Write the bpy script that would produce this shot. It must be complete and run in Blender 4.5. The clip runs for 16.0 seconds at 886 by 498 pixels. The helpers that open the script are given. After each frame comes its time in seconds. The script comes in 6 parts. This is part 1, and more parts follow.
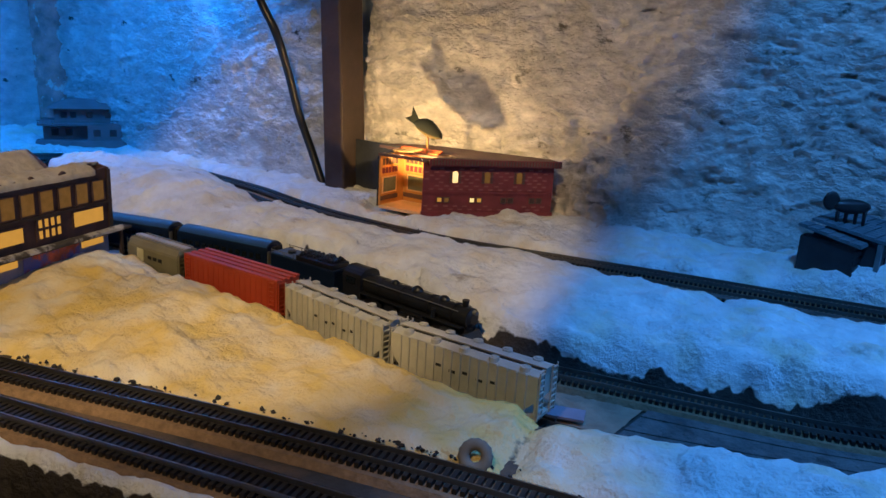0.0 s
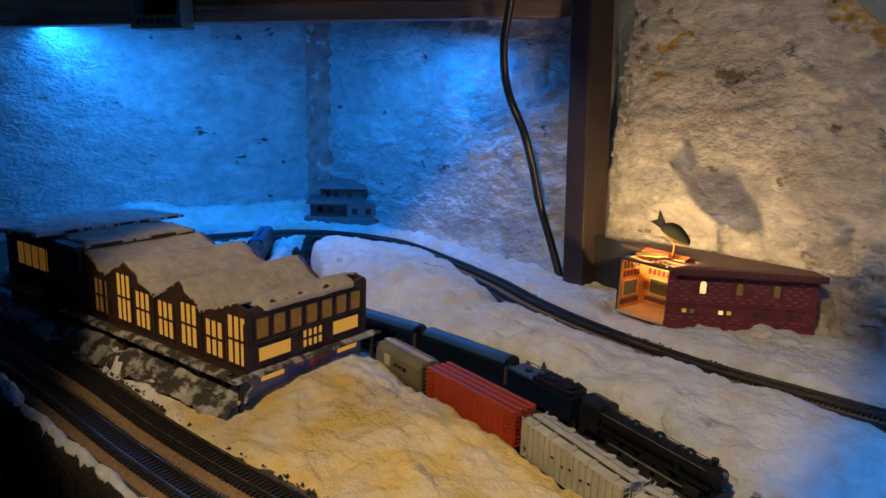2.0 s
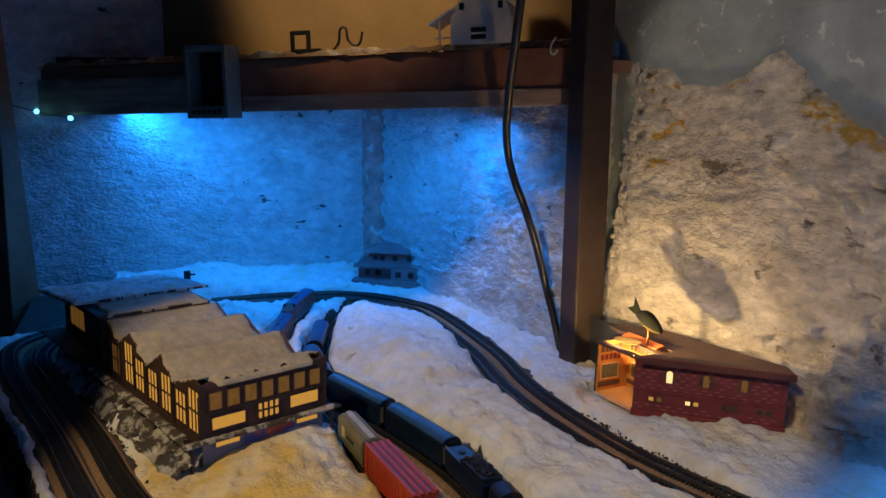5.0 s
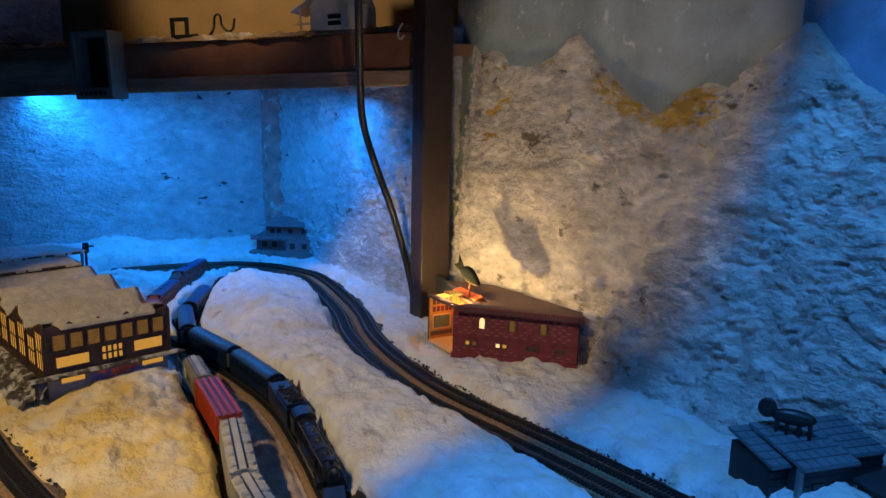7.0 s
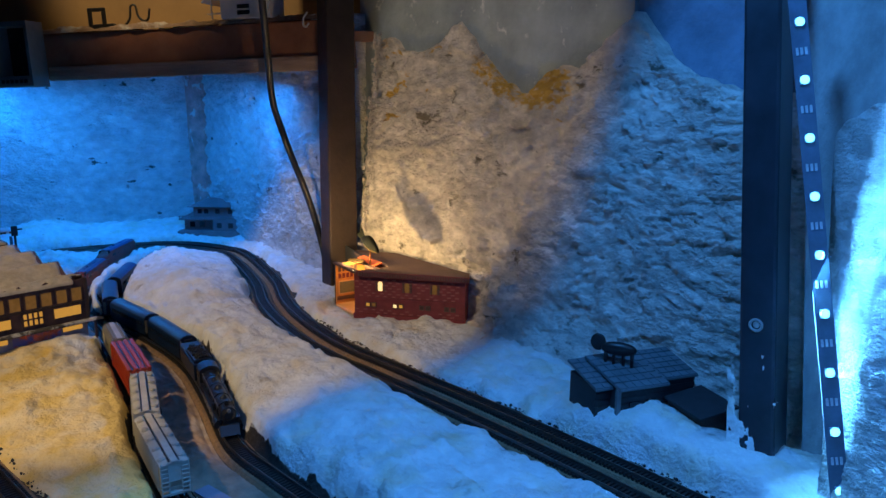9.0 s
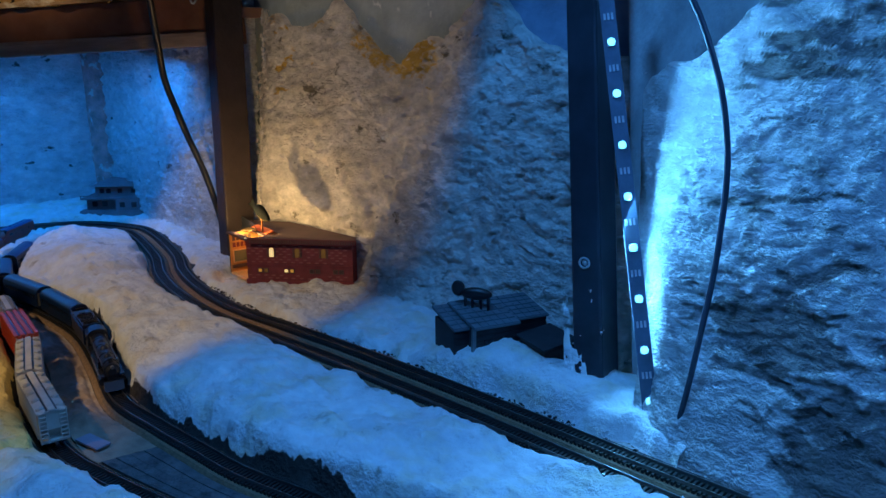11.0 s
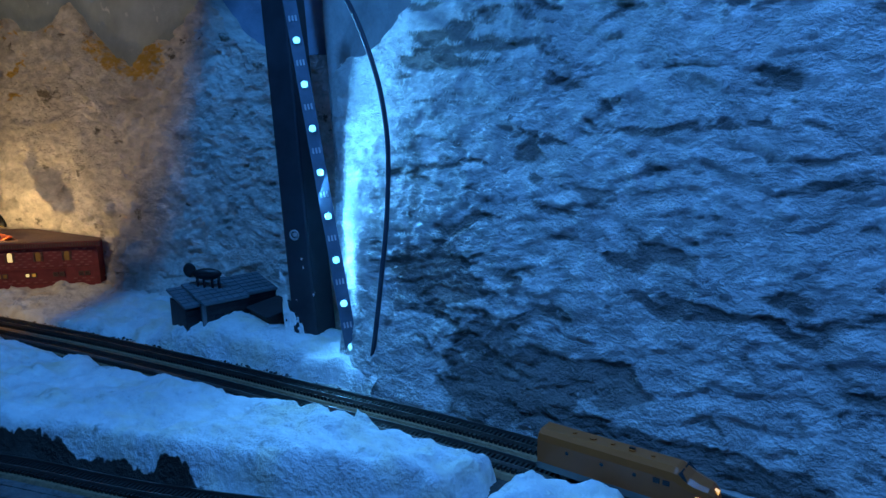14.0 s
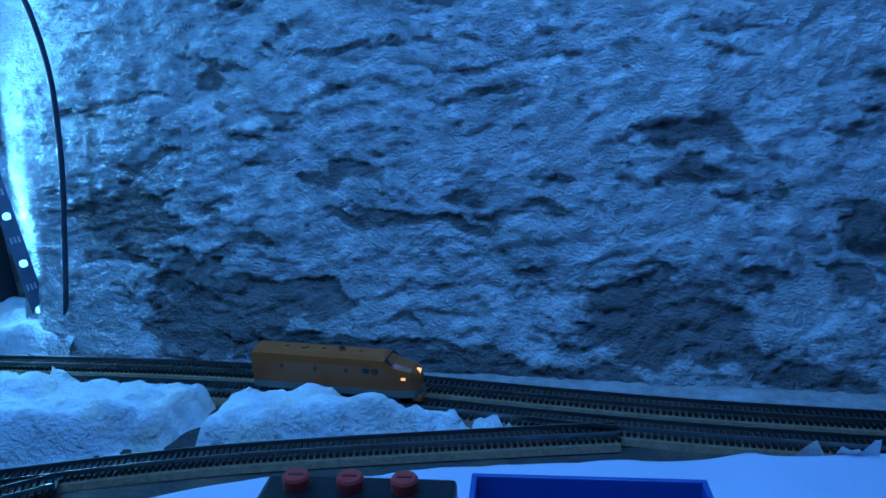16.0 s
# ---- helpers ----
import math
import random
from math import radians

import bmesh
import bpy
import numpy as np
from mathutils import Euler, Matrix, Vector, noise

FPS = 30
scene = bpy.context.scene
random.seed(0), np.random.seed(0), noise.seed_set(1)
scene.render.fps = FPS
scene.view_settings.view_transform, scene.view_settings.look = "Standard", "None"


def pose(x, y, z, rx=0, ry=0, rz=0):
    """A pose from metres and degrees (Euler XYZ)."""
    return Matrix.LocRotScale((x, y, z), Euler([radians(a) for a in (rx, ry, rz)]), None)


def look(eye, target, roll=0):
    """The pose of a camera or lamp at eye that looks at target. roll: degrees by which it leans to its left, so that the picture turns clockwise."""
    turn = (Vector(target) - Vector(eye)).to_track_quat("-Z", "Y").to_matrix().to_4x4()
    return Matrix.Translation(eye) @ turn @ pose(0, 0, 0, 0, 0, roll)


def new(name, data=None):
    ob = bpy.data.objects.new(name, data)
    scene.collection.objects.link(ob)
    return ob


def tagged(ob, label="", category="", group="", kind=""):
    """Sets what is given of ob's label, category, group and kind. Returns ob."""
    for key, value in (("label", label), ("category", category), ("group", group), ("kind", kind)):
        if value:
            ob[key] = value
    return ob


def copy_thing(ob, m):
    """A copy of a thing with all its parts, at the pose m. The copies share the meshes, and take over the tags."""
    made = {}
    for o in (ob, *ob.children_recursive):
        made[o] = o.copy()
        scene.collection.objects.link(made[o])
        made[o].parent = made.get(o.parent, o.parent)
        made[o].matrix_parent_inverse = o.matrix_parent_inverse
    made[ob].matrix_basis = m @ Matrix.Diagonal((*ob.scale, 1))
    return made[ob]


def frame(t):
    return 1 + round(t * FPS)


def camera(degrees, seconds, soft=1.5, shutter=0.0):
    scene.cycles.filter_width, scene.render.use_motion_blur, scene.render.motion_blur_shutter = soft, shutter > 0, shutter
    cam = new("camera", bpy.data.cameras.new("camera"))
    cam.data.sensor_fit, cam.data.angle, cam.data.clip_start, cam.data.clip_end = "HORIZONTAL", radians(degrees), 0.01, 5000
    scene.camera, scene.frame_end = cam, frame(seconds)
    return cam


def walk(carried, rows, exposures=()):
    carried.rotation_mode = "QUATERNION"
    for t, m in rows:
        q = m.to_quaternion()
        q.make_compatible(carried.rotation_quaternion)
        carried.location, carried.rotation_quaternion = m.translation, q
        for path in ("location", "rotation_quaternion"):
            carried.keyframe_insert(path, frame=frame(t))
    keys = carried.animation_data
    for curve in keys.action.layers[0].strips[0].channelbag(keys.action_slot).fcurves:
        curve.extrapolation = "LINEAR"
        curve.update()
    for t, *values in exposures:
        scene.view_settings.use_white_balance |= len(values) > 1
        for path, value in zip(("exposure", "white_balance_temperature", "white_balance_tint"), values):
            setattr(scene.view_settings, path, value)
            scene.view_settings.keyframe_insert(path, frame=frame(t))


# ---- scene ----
cam = camera(61.5, 16.0)
PATH = [
    (0, (-0.096, -0.591, 0.153), (-1.3, 0.917, -0.375), 3.2),
    (0.5, (-0.106, -0.597, 0.159), (-1.43, 0.81, -0.359), 2.8),
    (1, (-0.109, -0.601, 0.175), (-1.546, 0.7, -0.32), 2.5),
    (1.5, (-0.112, -0.599, 0.187), (-1.66, 0.577, -0.28), 2.1),
    (2, (-0.117, -0.586, 0.201), (-1.747, 0.485, -0.241), 2.0),
    (2.5, (-0.119, -0.582, 0.211), (-1.819, 0.384, -0.211), 1.8),
    (3, (-0.116, -0.57, 0.222), (-1.857, 0.326, -0.185), 1.8),
    (5.5, (0.021, -0.461, 0.254), (-1.802, 0.282, -0.098), 1.5),
    (6, (0.059, -0.438, 0.254), (-1.757, 0.317, -0.108), 1.5),
    (6.5, (0.084, -0.416, 0.25), (-1.719, 0.364, -0.125), 1.4),
    (7, (0.111, -0.396, 0.247), (-1.678, 0.41, -0.139), 1.3),
    (7.5, (0.134, -0.382, 0.247), (-1.642, 0.449, -0.146), 1.2),
    (8, (0.161, -0.375, 0.246), (-1.604, 0.476, -0.156), 0.9),
    (8.5, (0.177, -0.377, 0.246), (-1.575, 0.497, -0.165), 0.7),
    (9, (0.205, -0.372, 0.247), (-1.527, 0.532, -0.179), 0.5),
    (11.5, (0.291, -0.343, 0.232), (-1.32, 0.744, -0.241), -0.4),
    (12, (0.311, -0.338, 0.229), (-1.268, 0.795, -0.243), -0.5),
    (12.5, (0.33, -0.337, 0.228), (-1.21, 0.853, -0.236), -0.7),
    (13, (0.349, -0.337, 0.227), (-1.141, 0.917, -0.228), -0.8),
    (13.5, (0.372, -0.333, 0.226), (-1.052, 0.999, -0.22), -1.0),
    (14, (0.384, -0.341, 0.22), (-0.939, 1.094, -0.216), -0.9),
    (14.5, (0.387, -0.353, 0.219), (-0.808, 1.189, -0.223), -1.2),
    (15, (0.39, -0.362, 0.212), (-0.614, 1.307, -0.242), -1.1),
    (15.5, (0.404, -0.361, 0.201), (-0.439, 1.384, -0.293), -1.7),
    (16, (0.405, -0.35, 0.195), (-0.283, 1.448, -0.348), -2.3),
]
walk(cam, [(t, look(eye, target, roll)) for t, eye, target, roll in PATH], exposures=[(0, 0.05), (1.5, -0.14), (3, -0.14), (6, 0.0), (9, -0.03), (11.5, -0.45), (14, -0.42), (16, -0.25)])

# ---- light ----
def lamp(name, kind, m, watts, color, **more):
    d = bpy.data.lights.new(name, kind)
    d.energy, d.color = watts, color
    if "size" in more:
        d.shape, d.size, d.size_y = "RECTANGLE", more["size"][0], more["size"][1]
    if "radius" in more:
        d.shadow_soft_size = more["radius"]
    if "cone" in more:
        d.spot_size, d.spot_blend = radians(more["cone"]), more["blend"]
    ob = new(name, d)
    ob.matrix_world = m
    return ob


world = bpy.data.worlds.new("dark_room")
scene.world = world
world.use_nodes = True
world.node_tree.nodes["Background"].inputs[0].default_value = (0.010, 0.014, 0.026, 1)
world.node_tree.nodes["Background"].inputs[1].default_value = 1.0

BLUE = (0.055, 0.33, 1.0)
ICE = (0.10, 0.46, 1.0)
WARM = (1.0, 0.745, 0.40)
lamp("blue_strip_under_shelf", "AREA", look((-0.945, -0.305, 0.246), (-0.975, -0.278, 0.0)), 1.22, (0.012, 0.26, 1.0), size=(0.50, 0.02))
lamp("led_strip_glow", "AREA", look((-0.060, 0.004, 0.180), (0.740, -0.08, 0.180)), 0.82, ICE, size=(0.01, 0.24))
lamp("blue_strip_overhead", "AREA", look((0.36, -0.10, 0.52), (0.46, -0.10, 0.0)), 3.4, (0.075, 0.32, 1.0), size=(0.7, 0.04))
lamp("blue_lamp", "SPOT", look((-0.055, -0.30, 0.64), (0.835, -0.055, 0.245)), 11.5, BLUE, cone=176, blend=0.06, radius=0.03)
lamp("warm_lamp", "SPOT", look((-0.132, -0.916, 0.79), (-0.626, -0.178, -0.097)), 20.0, WARM,
     cone=28.3, blend=0.14, radius=0.022)
# added fill from the warm lamp's place, brightens the front hill
lamp("front_hill_fill", "SPOT", look((-0.132, -0.916, 0.79), (-0.302, -0.485, 0.0)), 8.6, WARM,
     cone=21.0, blend=0.22, radius=0.022)
# added fill without a visible source, its cone edge set along the wall's diagonal
lamp("wall_fill", "SPOT", look((-0.30, -0.60, 0.80), (-0.484, 0.03, 0.26)), 6.4, (1.0, 0.84, 0.60),
     cone=26.5, blend=0.12, radius=0.02)
lamp("roof_bulb", "SPOT", look((-0.530, -0.113, 0.0665), (-0.560, -0.028, 0.1095)), 0.60, (1.0, 0.68, 0.27), cone=134, blend=0.08, radius=0.002)
# unseen warm fill added to brighten the tan board and shelf
lamp("upper_shelf_fill", "SPOT", look((-0.70, -0.44, 0.60), (-0.93, -0.20, 0.47)), 4.2, WARM, cone=70, blend=0.5, radius=0.02)


# ---- materials ----
def mat(name, color, rough=0.7, metal=0.0, vary=0.25, scale=60.0, bump=0.0, bump_scale=300.0, deep=0.006, stretch=1.0, second=None, mix_scale=12.0,
        mix=(0.45, 0.6), emit=None, emit_strength=0.0, spec=0.5):
    """A procedural surface: a base colour with fine grain, patches of a second colour, and relief."""
    m = bpy.data.materials.new(name)
    m.use_nodes = True
    nt = m.node_tree
    n, link = nt.nodes, nt.links.new
    b = n["Principled BSDF"]
    b.inputs["Roughness"].default_value, b.inputs["Metallic"].default_value = rough, metal
    b.inputs["Specular IOR Level"].default_value = spec
    tc = n.new("ShaderNodeTexCoord")
    place = n.new("ShaderNodeMapping")
    place.inputs["Scale"].default_value = (1, 1, stretch)
    link(tc.outputs["Object"], place.inputs["Vector"])

    def noise_at(s, detail=6.0, rough_noise=0.62):
        t = n.new("ShaderNodeTexNoise")
        t.inputs["Scale"].default_value, t.inputs["Detail"].default_value, t.inputs["Roughness"].default_value = s, detail, rough_noise
        link(place.outputs["Vector"], t.inputs["Vector"])
        return t
    fine = noise_at(scale)
    ramp = n.new("ShaderNodeValToRGB")
    lo, hi = 1 - vary, 1 + vary
    ramp.color_ramp.elements[0].position, ramp.color_ramp.elements[1].position = 0.3, 0.7
    ramp.color_ramp.elements[0].color = (*[min(1, c * lo) for c in color], 1)
    ramp.color_ramp.elements[1].color = (*[min(1, c * hi) for c in color], 1)
    link(fine.outputs["Fac"], ramp.inputs["Fac"])
    out = ramp.outputs["Color"]
    if second:
        big = noise_at(mix_scale, 8.0)
        r2 = n.new("ShaderNodeValToRGB")
        r2.color_ramp.elements[0].position, r2.color_ramp.elements[1].position = mix
        link(big.outputs["Fac"], r2.inputs["Fac"])
        mx = n.new("ShaderNodeMix")
        mx.data_type = "RGBA"
        link(r2.outputs["Color"], mx.inputs["Factor"])
        link(out, mx.inputs["A"])
        mx.inputs["B"].default_value = (*second, 1)
        out = mx.outputs["Result"]
    link(out, b.inputs["Base Color"])
    if bump:
        bt = noise_at(bump_scale, 5.0, 0.6)
        patchy = noise_at(bump_scale * 0.11, 3.0)
        soft_patch = n.new("ShaderNodeMapRange")
        for key, value in (("From Min", 0.36), ("From Max", 0.62), ("To Min", 0.28), ("To Max", 1.0)):
            soft_patch.inputs[key].default_value = value
        link(patchy.outputs["Fac"], soft_patch.inputs["Value"])
        both = n.new("ShaderNodeMath")
        both.operation = "MULTIPLY"
        link(bt.outputs["Fac"], both.inputs[0])
        link(soft_patch.outputs["Result"], both.inputs[1])
        bn = n.new("ShaderNodeBump")
        bn.inputs["Strength"].default_value, bn.inputs["Distance"].default_value = min(1.0, bump), deep
        link(both.outputs[0], bn.inputs["Height"])
        link(bn.outputs["Normal"], b.inputs["Normal"])
    if emit:
        b.inputs["Emission Color"].default_value = (*emit, 1)
        b.inputs["Emission Strength"].default_value = emit_strength
    return m


def coated(name, coat, bare, grain=160, soft=(0.80, 0.98), **more):
    """A plaster coat, chipped off where the mesh says so, over a bare ground colour."""
    m = mat(name, coat, 0.85, **more)
    nt = m.node_tree
    n, link = nt.nodes, nt.links.new
    b = n["Principled BSDF"]
    old = b.inputs["Base Color"].links[0].from_socket
    at = n.new("ShaderNodeAttribute")
    at.attribute_name = "bare"
    tc = n.new("ShaderNodeTexCoord")
    nz = n.new("ShaderNodeTexNoise")
    nz.inputs["Scale"].default_value, nz.inputs["Detail"].default_value = grain, 8
    place = n.new("ShaderNodeMapping")
    place.inputs["Scale"].default_value = (1, 1, more.get("stretch", 1.0))
    link(tc.outputs["Object"], place.inputs["Vector"])
    link(place.outputs["Vector"], nz.inputs["Vector"])
    add = n.new("ShaderNodeMath")
    add.operation = "MULTIPLY_ADD"
    link(nz.outputs["Fac"], add.inputs[0])
    add.inputs[1].default_value = 0.9
    link(at.outputs["Fac"], add.inputs[2])
    ramp = n.new("ShaderNodeValToRGB")
    ramp.color_ramp.elements[0].position, ramp.color_ramp.elements[1].position = soft
    link(add.outputs[0], ramp.inputs["Fac"])
    mx = n.new("ShaderNodeMix")
    mx.data_type = "RGBA"
    link(ramp.outputs["Color"], mx.inputs["Factor"])
    link(old, mx.inputs["A"])
    mx.inputs["B"].default_value = (*bare, 1)
    link(mx.outputs["Result"], b.inputs["Base Color"])
    return m


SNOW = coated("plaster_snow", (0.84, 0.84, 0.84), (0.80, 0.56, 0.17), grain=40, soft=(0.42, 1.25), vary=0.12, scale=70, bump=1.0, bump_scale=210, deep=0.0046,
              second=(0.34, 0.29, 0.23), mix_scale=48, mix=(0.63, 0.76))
def soil_shaded(m, color):
    """Darkens a coat where the mesh says so, for bare soil and painted shade, with a broken edge."""
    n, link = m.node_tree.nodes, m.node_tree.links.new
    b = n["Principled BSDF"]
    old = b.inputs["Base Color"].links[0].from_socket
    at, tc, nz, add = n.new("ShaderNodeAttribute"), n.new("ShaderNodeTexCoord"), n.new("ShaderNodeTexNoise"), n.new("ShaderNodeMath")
    at.attribute_name = "soil_shade"
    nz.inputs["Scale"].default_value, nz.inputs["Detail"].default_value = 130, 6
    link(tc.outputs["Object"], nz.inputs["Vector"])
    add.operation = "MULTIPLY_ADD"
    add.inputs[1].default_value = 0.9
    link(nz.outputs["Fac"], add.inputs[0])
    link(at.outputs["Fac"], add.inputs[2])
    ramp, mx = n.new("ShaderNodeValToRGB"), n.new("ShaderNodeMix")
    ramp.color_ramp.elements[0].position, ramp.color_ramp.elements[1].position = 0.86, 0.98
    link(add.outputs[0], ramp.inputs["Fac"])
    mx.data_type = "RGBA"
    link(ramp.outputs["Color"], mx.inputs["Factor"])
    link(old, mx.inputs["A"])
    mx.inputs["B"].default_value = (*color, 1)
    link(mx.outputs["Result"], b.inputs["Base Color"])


soil_shaded(SNOW, (0.045, 0.036, 0.030))
ROOF_SNOW = mat("stained_roof_snow", (0.50, 0.43, 0.33), 0.85, vary=0.2, scale=120, bump=0.7, bump_scale=170, deep=0.004, second=(0.36, 0.28, 0.20), mix_scale=40, mix=(0.52, 0.74))
DIRTY_SNOW = mat("dirty_plaster_snow", (0.46, 0.43, 0.40), 0.85, vary=0.3, scale=110, bump=0.7, bump_scale=150, deep=0.004, second=(0.06, 0.05, 0.042), mix_scale=80, mix=(0.44, 0.53))
ROCK = coated("plaster_rock", (0.74, 0.73, 0.71), (0.27, 0.25, 0.235), grain=130, soft=(0.70, 1.08), vary=0.24, scale=90, bump=1.0, bump_scale=430, deep=0.0085, stretch=1.5)
ROCK_WARM = coated("ochre_plaster_rock", (0.80, 0.71, 0.65), (0.74, 0.45, 0.10), grain=110, soft=(0.80, 1.06), vary=0.26, scale=70, bump=1.0, bump_scale=260, deep=0.0085, stretch=1.7, second=(0.20, 0.165, 0.13), mix_scale=24, mix=(0.615, 0.67))
WHITEWASH = mat("rough_whitewash", (0.72, 0.73, 0.74), 0.8, vary=0.26, scale=55, bump=1.0, bump_scale=190, deep=0.012, stretch=1.6, second=(0.10, 0.09, 0.085), mix_scale=34, mix=(0.645, 0.69))
SKYPAINT = mat("sky_paint", (0.33, 0.38, 0.41), 0.8, vary=0.3, scale=18, bump=0.9, bump_scale=60, second=(0.64, 0.66, 0.66), mix_scale=42, mix=(0.60, 0.65))
BOARD = mat("dark_track_board", (0.055, 0.048, 0.042), 0.8, vary=0.35, scale=60, bump=0.4, second=(0.13, 0.085, 0.055), mix_scale=14, mix=(0.52, 0.6))
CORK = mat("cork_roadbed", (0.26, 0.16, 0.09), 0.85, vary=0.3, scale=300, bump=0.4, bump_scale=500)
RAIL = mat("nickel_rail", (0.30, 0.29, 0.28), 0.40, metal=1.0, vary=0.15)
TIE = mat("black_tie", (0.018, 0.016, 0.015), 0.55, vary=0.3)
BLACK = mat("black_plastic", (0.012, 0.012, 0.014), 0.4, vary=0.3)
WOOD_DARK = mat("dark_wood", (0.042, 0.025, 0.020), 0.6, vary=0.35, scale=30, bump=0.3, bump_scale=120)
WOOD_BEAM = mat("red_brown_beam", (0.27, 0.11, 0.06), 0.5, vary=0.3, scale=25, bump=0.2, bump_scale=90, second=(0.32, 0.17, 0.10), mix_scale=8, mix=(0.5, 0.7))
TAN = mat("tan_board", (0.34, 0.21, 0.09), 0.7, vary=0.2, scale=12, bump=0.2, bump_scale=60)
STEEL_POST = mat("blue_black_metal", (0.05, 0.056, 0.07), 0.32, metal=0.45, vary=0.3, scale=30)
GREYBOARD = mat("grey_plaster_board", (0.34, 0.34, 0.34), 0.85, vary=0.3, scale=50, bump=0.7, bump_scale=80, stretch=0.6, second=(0.13, 0.11, 0.10), mix_scale=22, mix=(0.58, 0.68))
PIPE = mat("flaking_mauve_pipe", (0.56, 0.27, 0.25), 0.75, vary=0.4, scale=60, second=(0.62, 0.60, 0.60), mix_scale=42, mix=(0.56, 0.60), bump=0.8, bump_scale=120)
GREYGREEN = mat("grey_green_plastic", (0.16, 0.20, 0.19), 0.5, vary=0.15)
BROWN_CARD = mat("plum_brown_wall", (0.20, 0.034, 0.040), 0.7, vary=0.25, scale=80)
ROOF_BROWN = mat("brown_roof", (0.13, 0.07, 0.055), 0.7, vary=0.2, scale=60, bump=0.2)
ORANGE_WOOD = mat("orange_wood", (0.62, 0.28, 0.07), 0.6, vary=0.25, scale=60)
ORANGE_FLOOR = mat("pale_orange_floor", (0.75, 0.45, 0.22), 0.6, vary=0.15, scale=60)
GLOW = mat("lit_window", (0.12, 0.06, 0.012), 0.6, vary=0.35, scale=160, emit=(1.0, 0.48, 0.08), emit_strength=0.50, spec=0.2)
GLOW_DIM = mat("dim_lit_window", (0.16, 0.09, 0.035), 0.6, vary=0.35, scale=160, emit=(1.0, 0.46, 0.08), emit_strength=0.09, spec=0.2)
GLOW_HOT = mat("bright_window", (0.9, 0.8, 0.5), 0.5, emit=(1.0, 0.68, 0.26), emit_strength=1.0)
STATION = mat("station_brown", (0.07, 0.035, 0.03), 0.7, vary=0.4, scale=90)
STATION_GREY = mat("station_grey", (0.20, 0.20, 0.25), 0.7, vary=0.3, scale=60)
DARKHOUSE = mat("dark_lodge_wall", (0.028, 0.03, 0.035), 0.7, vary=0.35, scale=60)
SLATE = mat("blue_grey_slate", (0.12, 0.16, 0.18), 0.7, vary=0.2, scale=80)
PIPEHOUSE = mat("mauve_grey_house", (0.27, 0.17, 0.18), 0.7, vary=0.25, scale=60)
RED_CAR = mat("orange_red_paint", (0.46, 0.062, 0.024), 0.5, vary=0.15, scale=40, bump=0.05)
GREY_CAR = mat("cream_grey_paint", (0.46, 0.44, 0.38), 0.55, vary=0.22, scale=50)
OLIVE_CAR = mat("olive_grey_paint", (0.22, 0.20, 0.13), 0.55, vary=0.15, scale=50)
COACH = mat("blue_black_coach", (0.006, 0.014, 0.036), 0.28, spec=0.35, vary=0.2, scale=40)
COACH_ROOF = mat("dull_blue_roof", (0.030, 0.085, 0.22), 0.28, spec=0.4, vary=0.2, scale=40)
STEAMBLACK = mat("black_engine", (0.012, 0.013, 0.015), 0.38, vary=0.3, scale=60)
YELLOW = mat("yellow_engine_paint", (0.47, 0.100, 0.022), 0.28, vary=0.15, scale=30)
ENGINE_GREY = mat("engine_grey", (0.16, 0.16, 0.15), 0.5, vary=0.2)
LED_GLOW = mat("led_glow", (1, 1, 1), 0.4, emit=(0.13, 0.62, 1.0), emit_strength=3.8)
HEADLIGHT = mat("headlight_glow", (1, 0.8, 0.4), 0.4, emit=(1.0, 0.52, 0.08), emit_strength=1.3)
STRIP = mat("led_strip_tape", (0.10, 0.14, 0.2), 0.5, vary=0.3, scale=60)
PAPER = mat("lilac_white_cloth", (0.62, 0.62, 0.74), 0.8, vary=0.06, scale=20, bump=0.2, bump_scale=60)
KNOB = mat("red_knob", (0.55, 0.05, 0.04), 0.35, vary=0.1)
BLUE_TRAY = mat("blue_tray", (0.02, 0.10, 0.35), 0.4, vary=0.1)
WHITE_CARD = mat("white_house_card", (0.62, 0.58, 0.52), 0.7, vary=0.12)
ROOM = mat("dark_room_paint", (0.10, 0.09, 0.085), 0.9, vary=0.2, scale=4)


# ---- small builders ----
def obj(name, bm, material, parent=None, label="", smooth=False):
    me = bpy.data.meshes.new(name)
    bm.to_mesh(me)
    bm.free()
    for m in material if isinstance(material, (list, tuple)) else [material]:
        me.materials.append(m)
    if smooth:
        me.shade_smooth()
    ob = new(name, me)
    ob.parent = parent
    if label:
        tagged(ob, label)
    return ob


def part(name, bm, material, parent, label="", smooth=False):
    return obj(name, bm, material, parent, label, smooth)


def thing(name, m, label, category, group="", kind=""):
    ob = new(name)
    ob.empty_display_size = 0.01
    ob.matrix_world = m
    return tagged(ob, label, category, group, kind)


def box(bm, x0, x1, y0, y1, z0, z1, bevel=0.0):
    """Adds a box to bm and returns it."""
    made = bmesh.ops.create_cube(bm, size=1)["verts"]
    for v in made:
        v.co = Vector(((x0 + x1) / 2 + v.co.x * (x1 - x0), (y0 + y1) / 2 + v.co.y * (y1 - y0), (z0 + z1) / 2 + v.co.z * (z1 - z0)))
    if bevel:
        edges = list({e for v in made for e in v.link_edges})
        bmesh.ops.bevel(bm, geom=edges, offset=bevel, segments=2, affect="EDGES", profile=0.5)
    return bm


def boxed(*a, **k):
    return box(bmesh.new(), *a, **k)


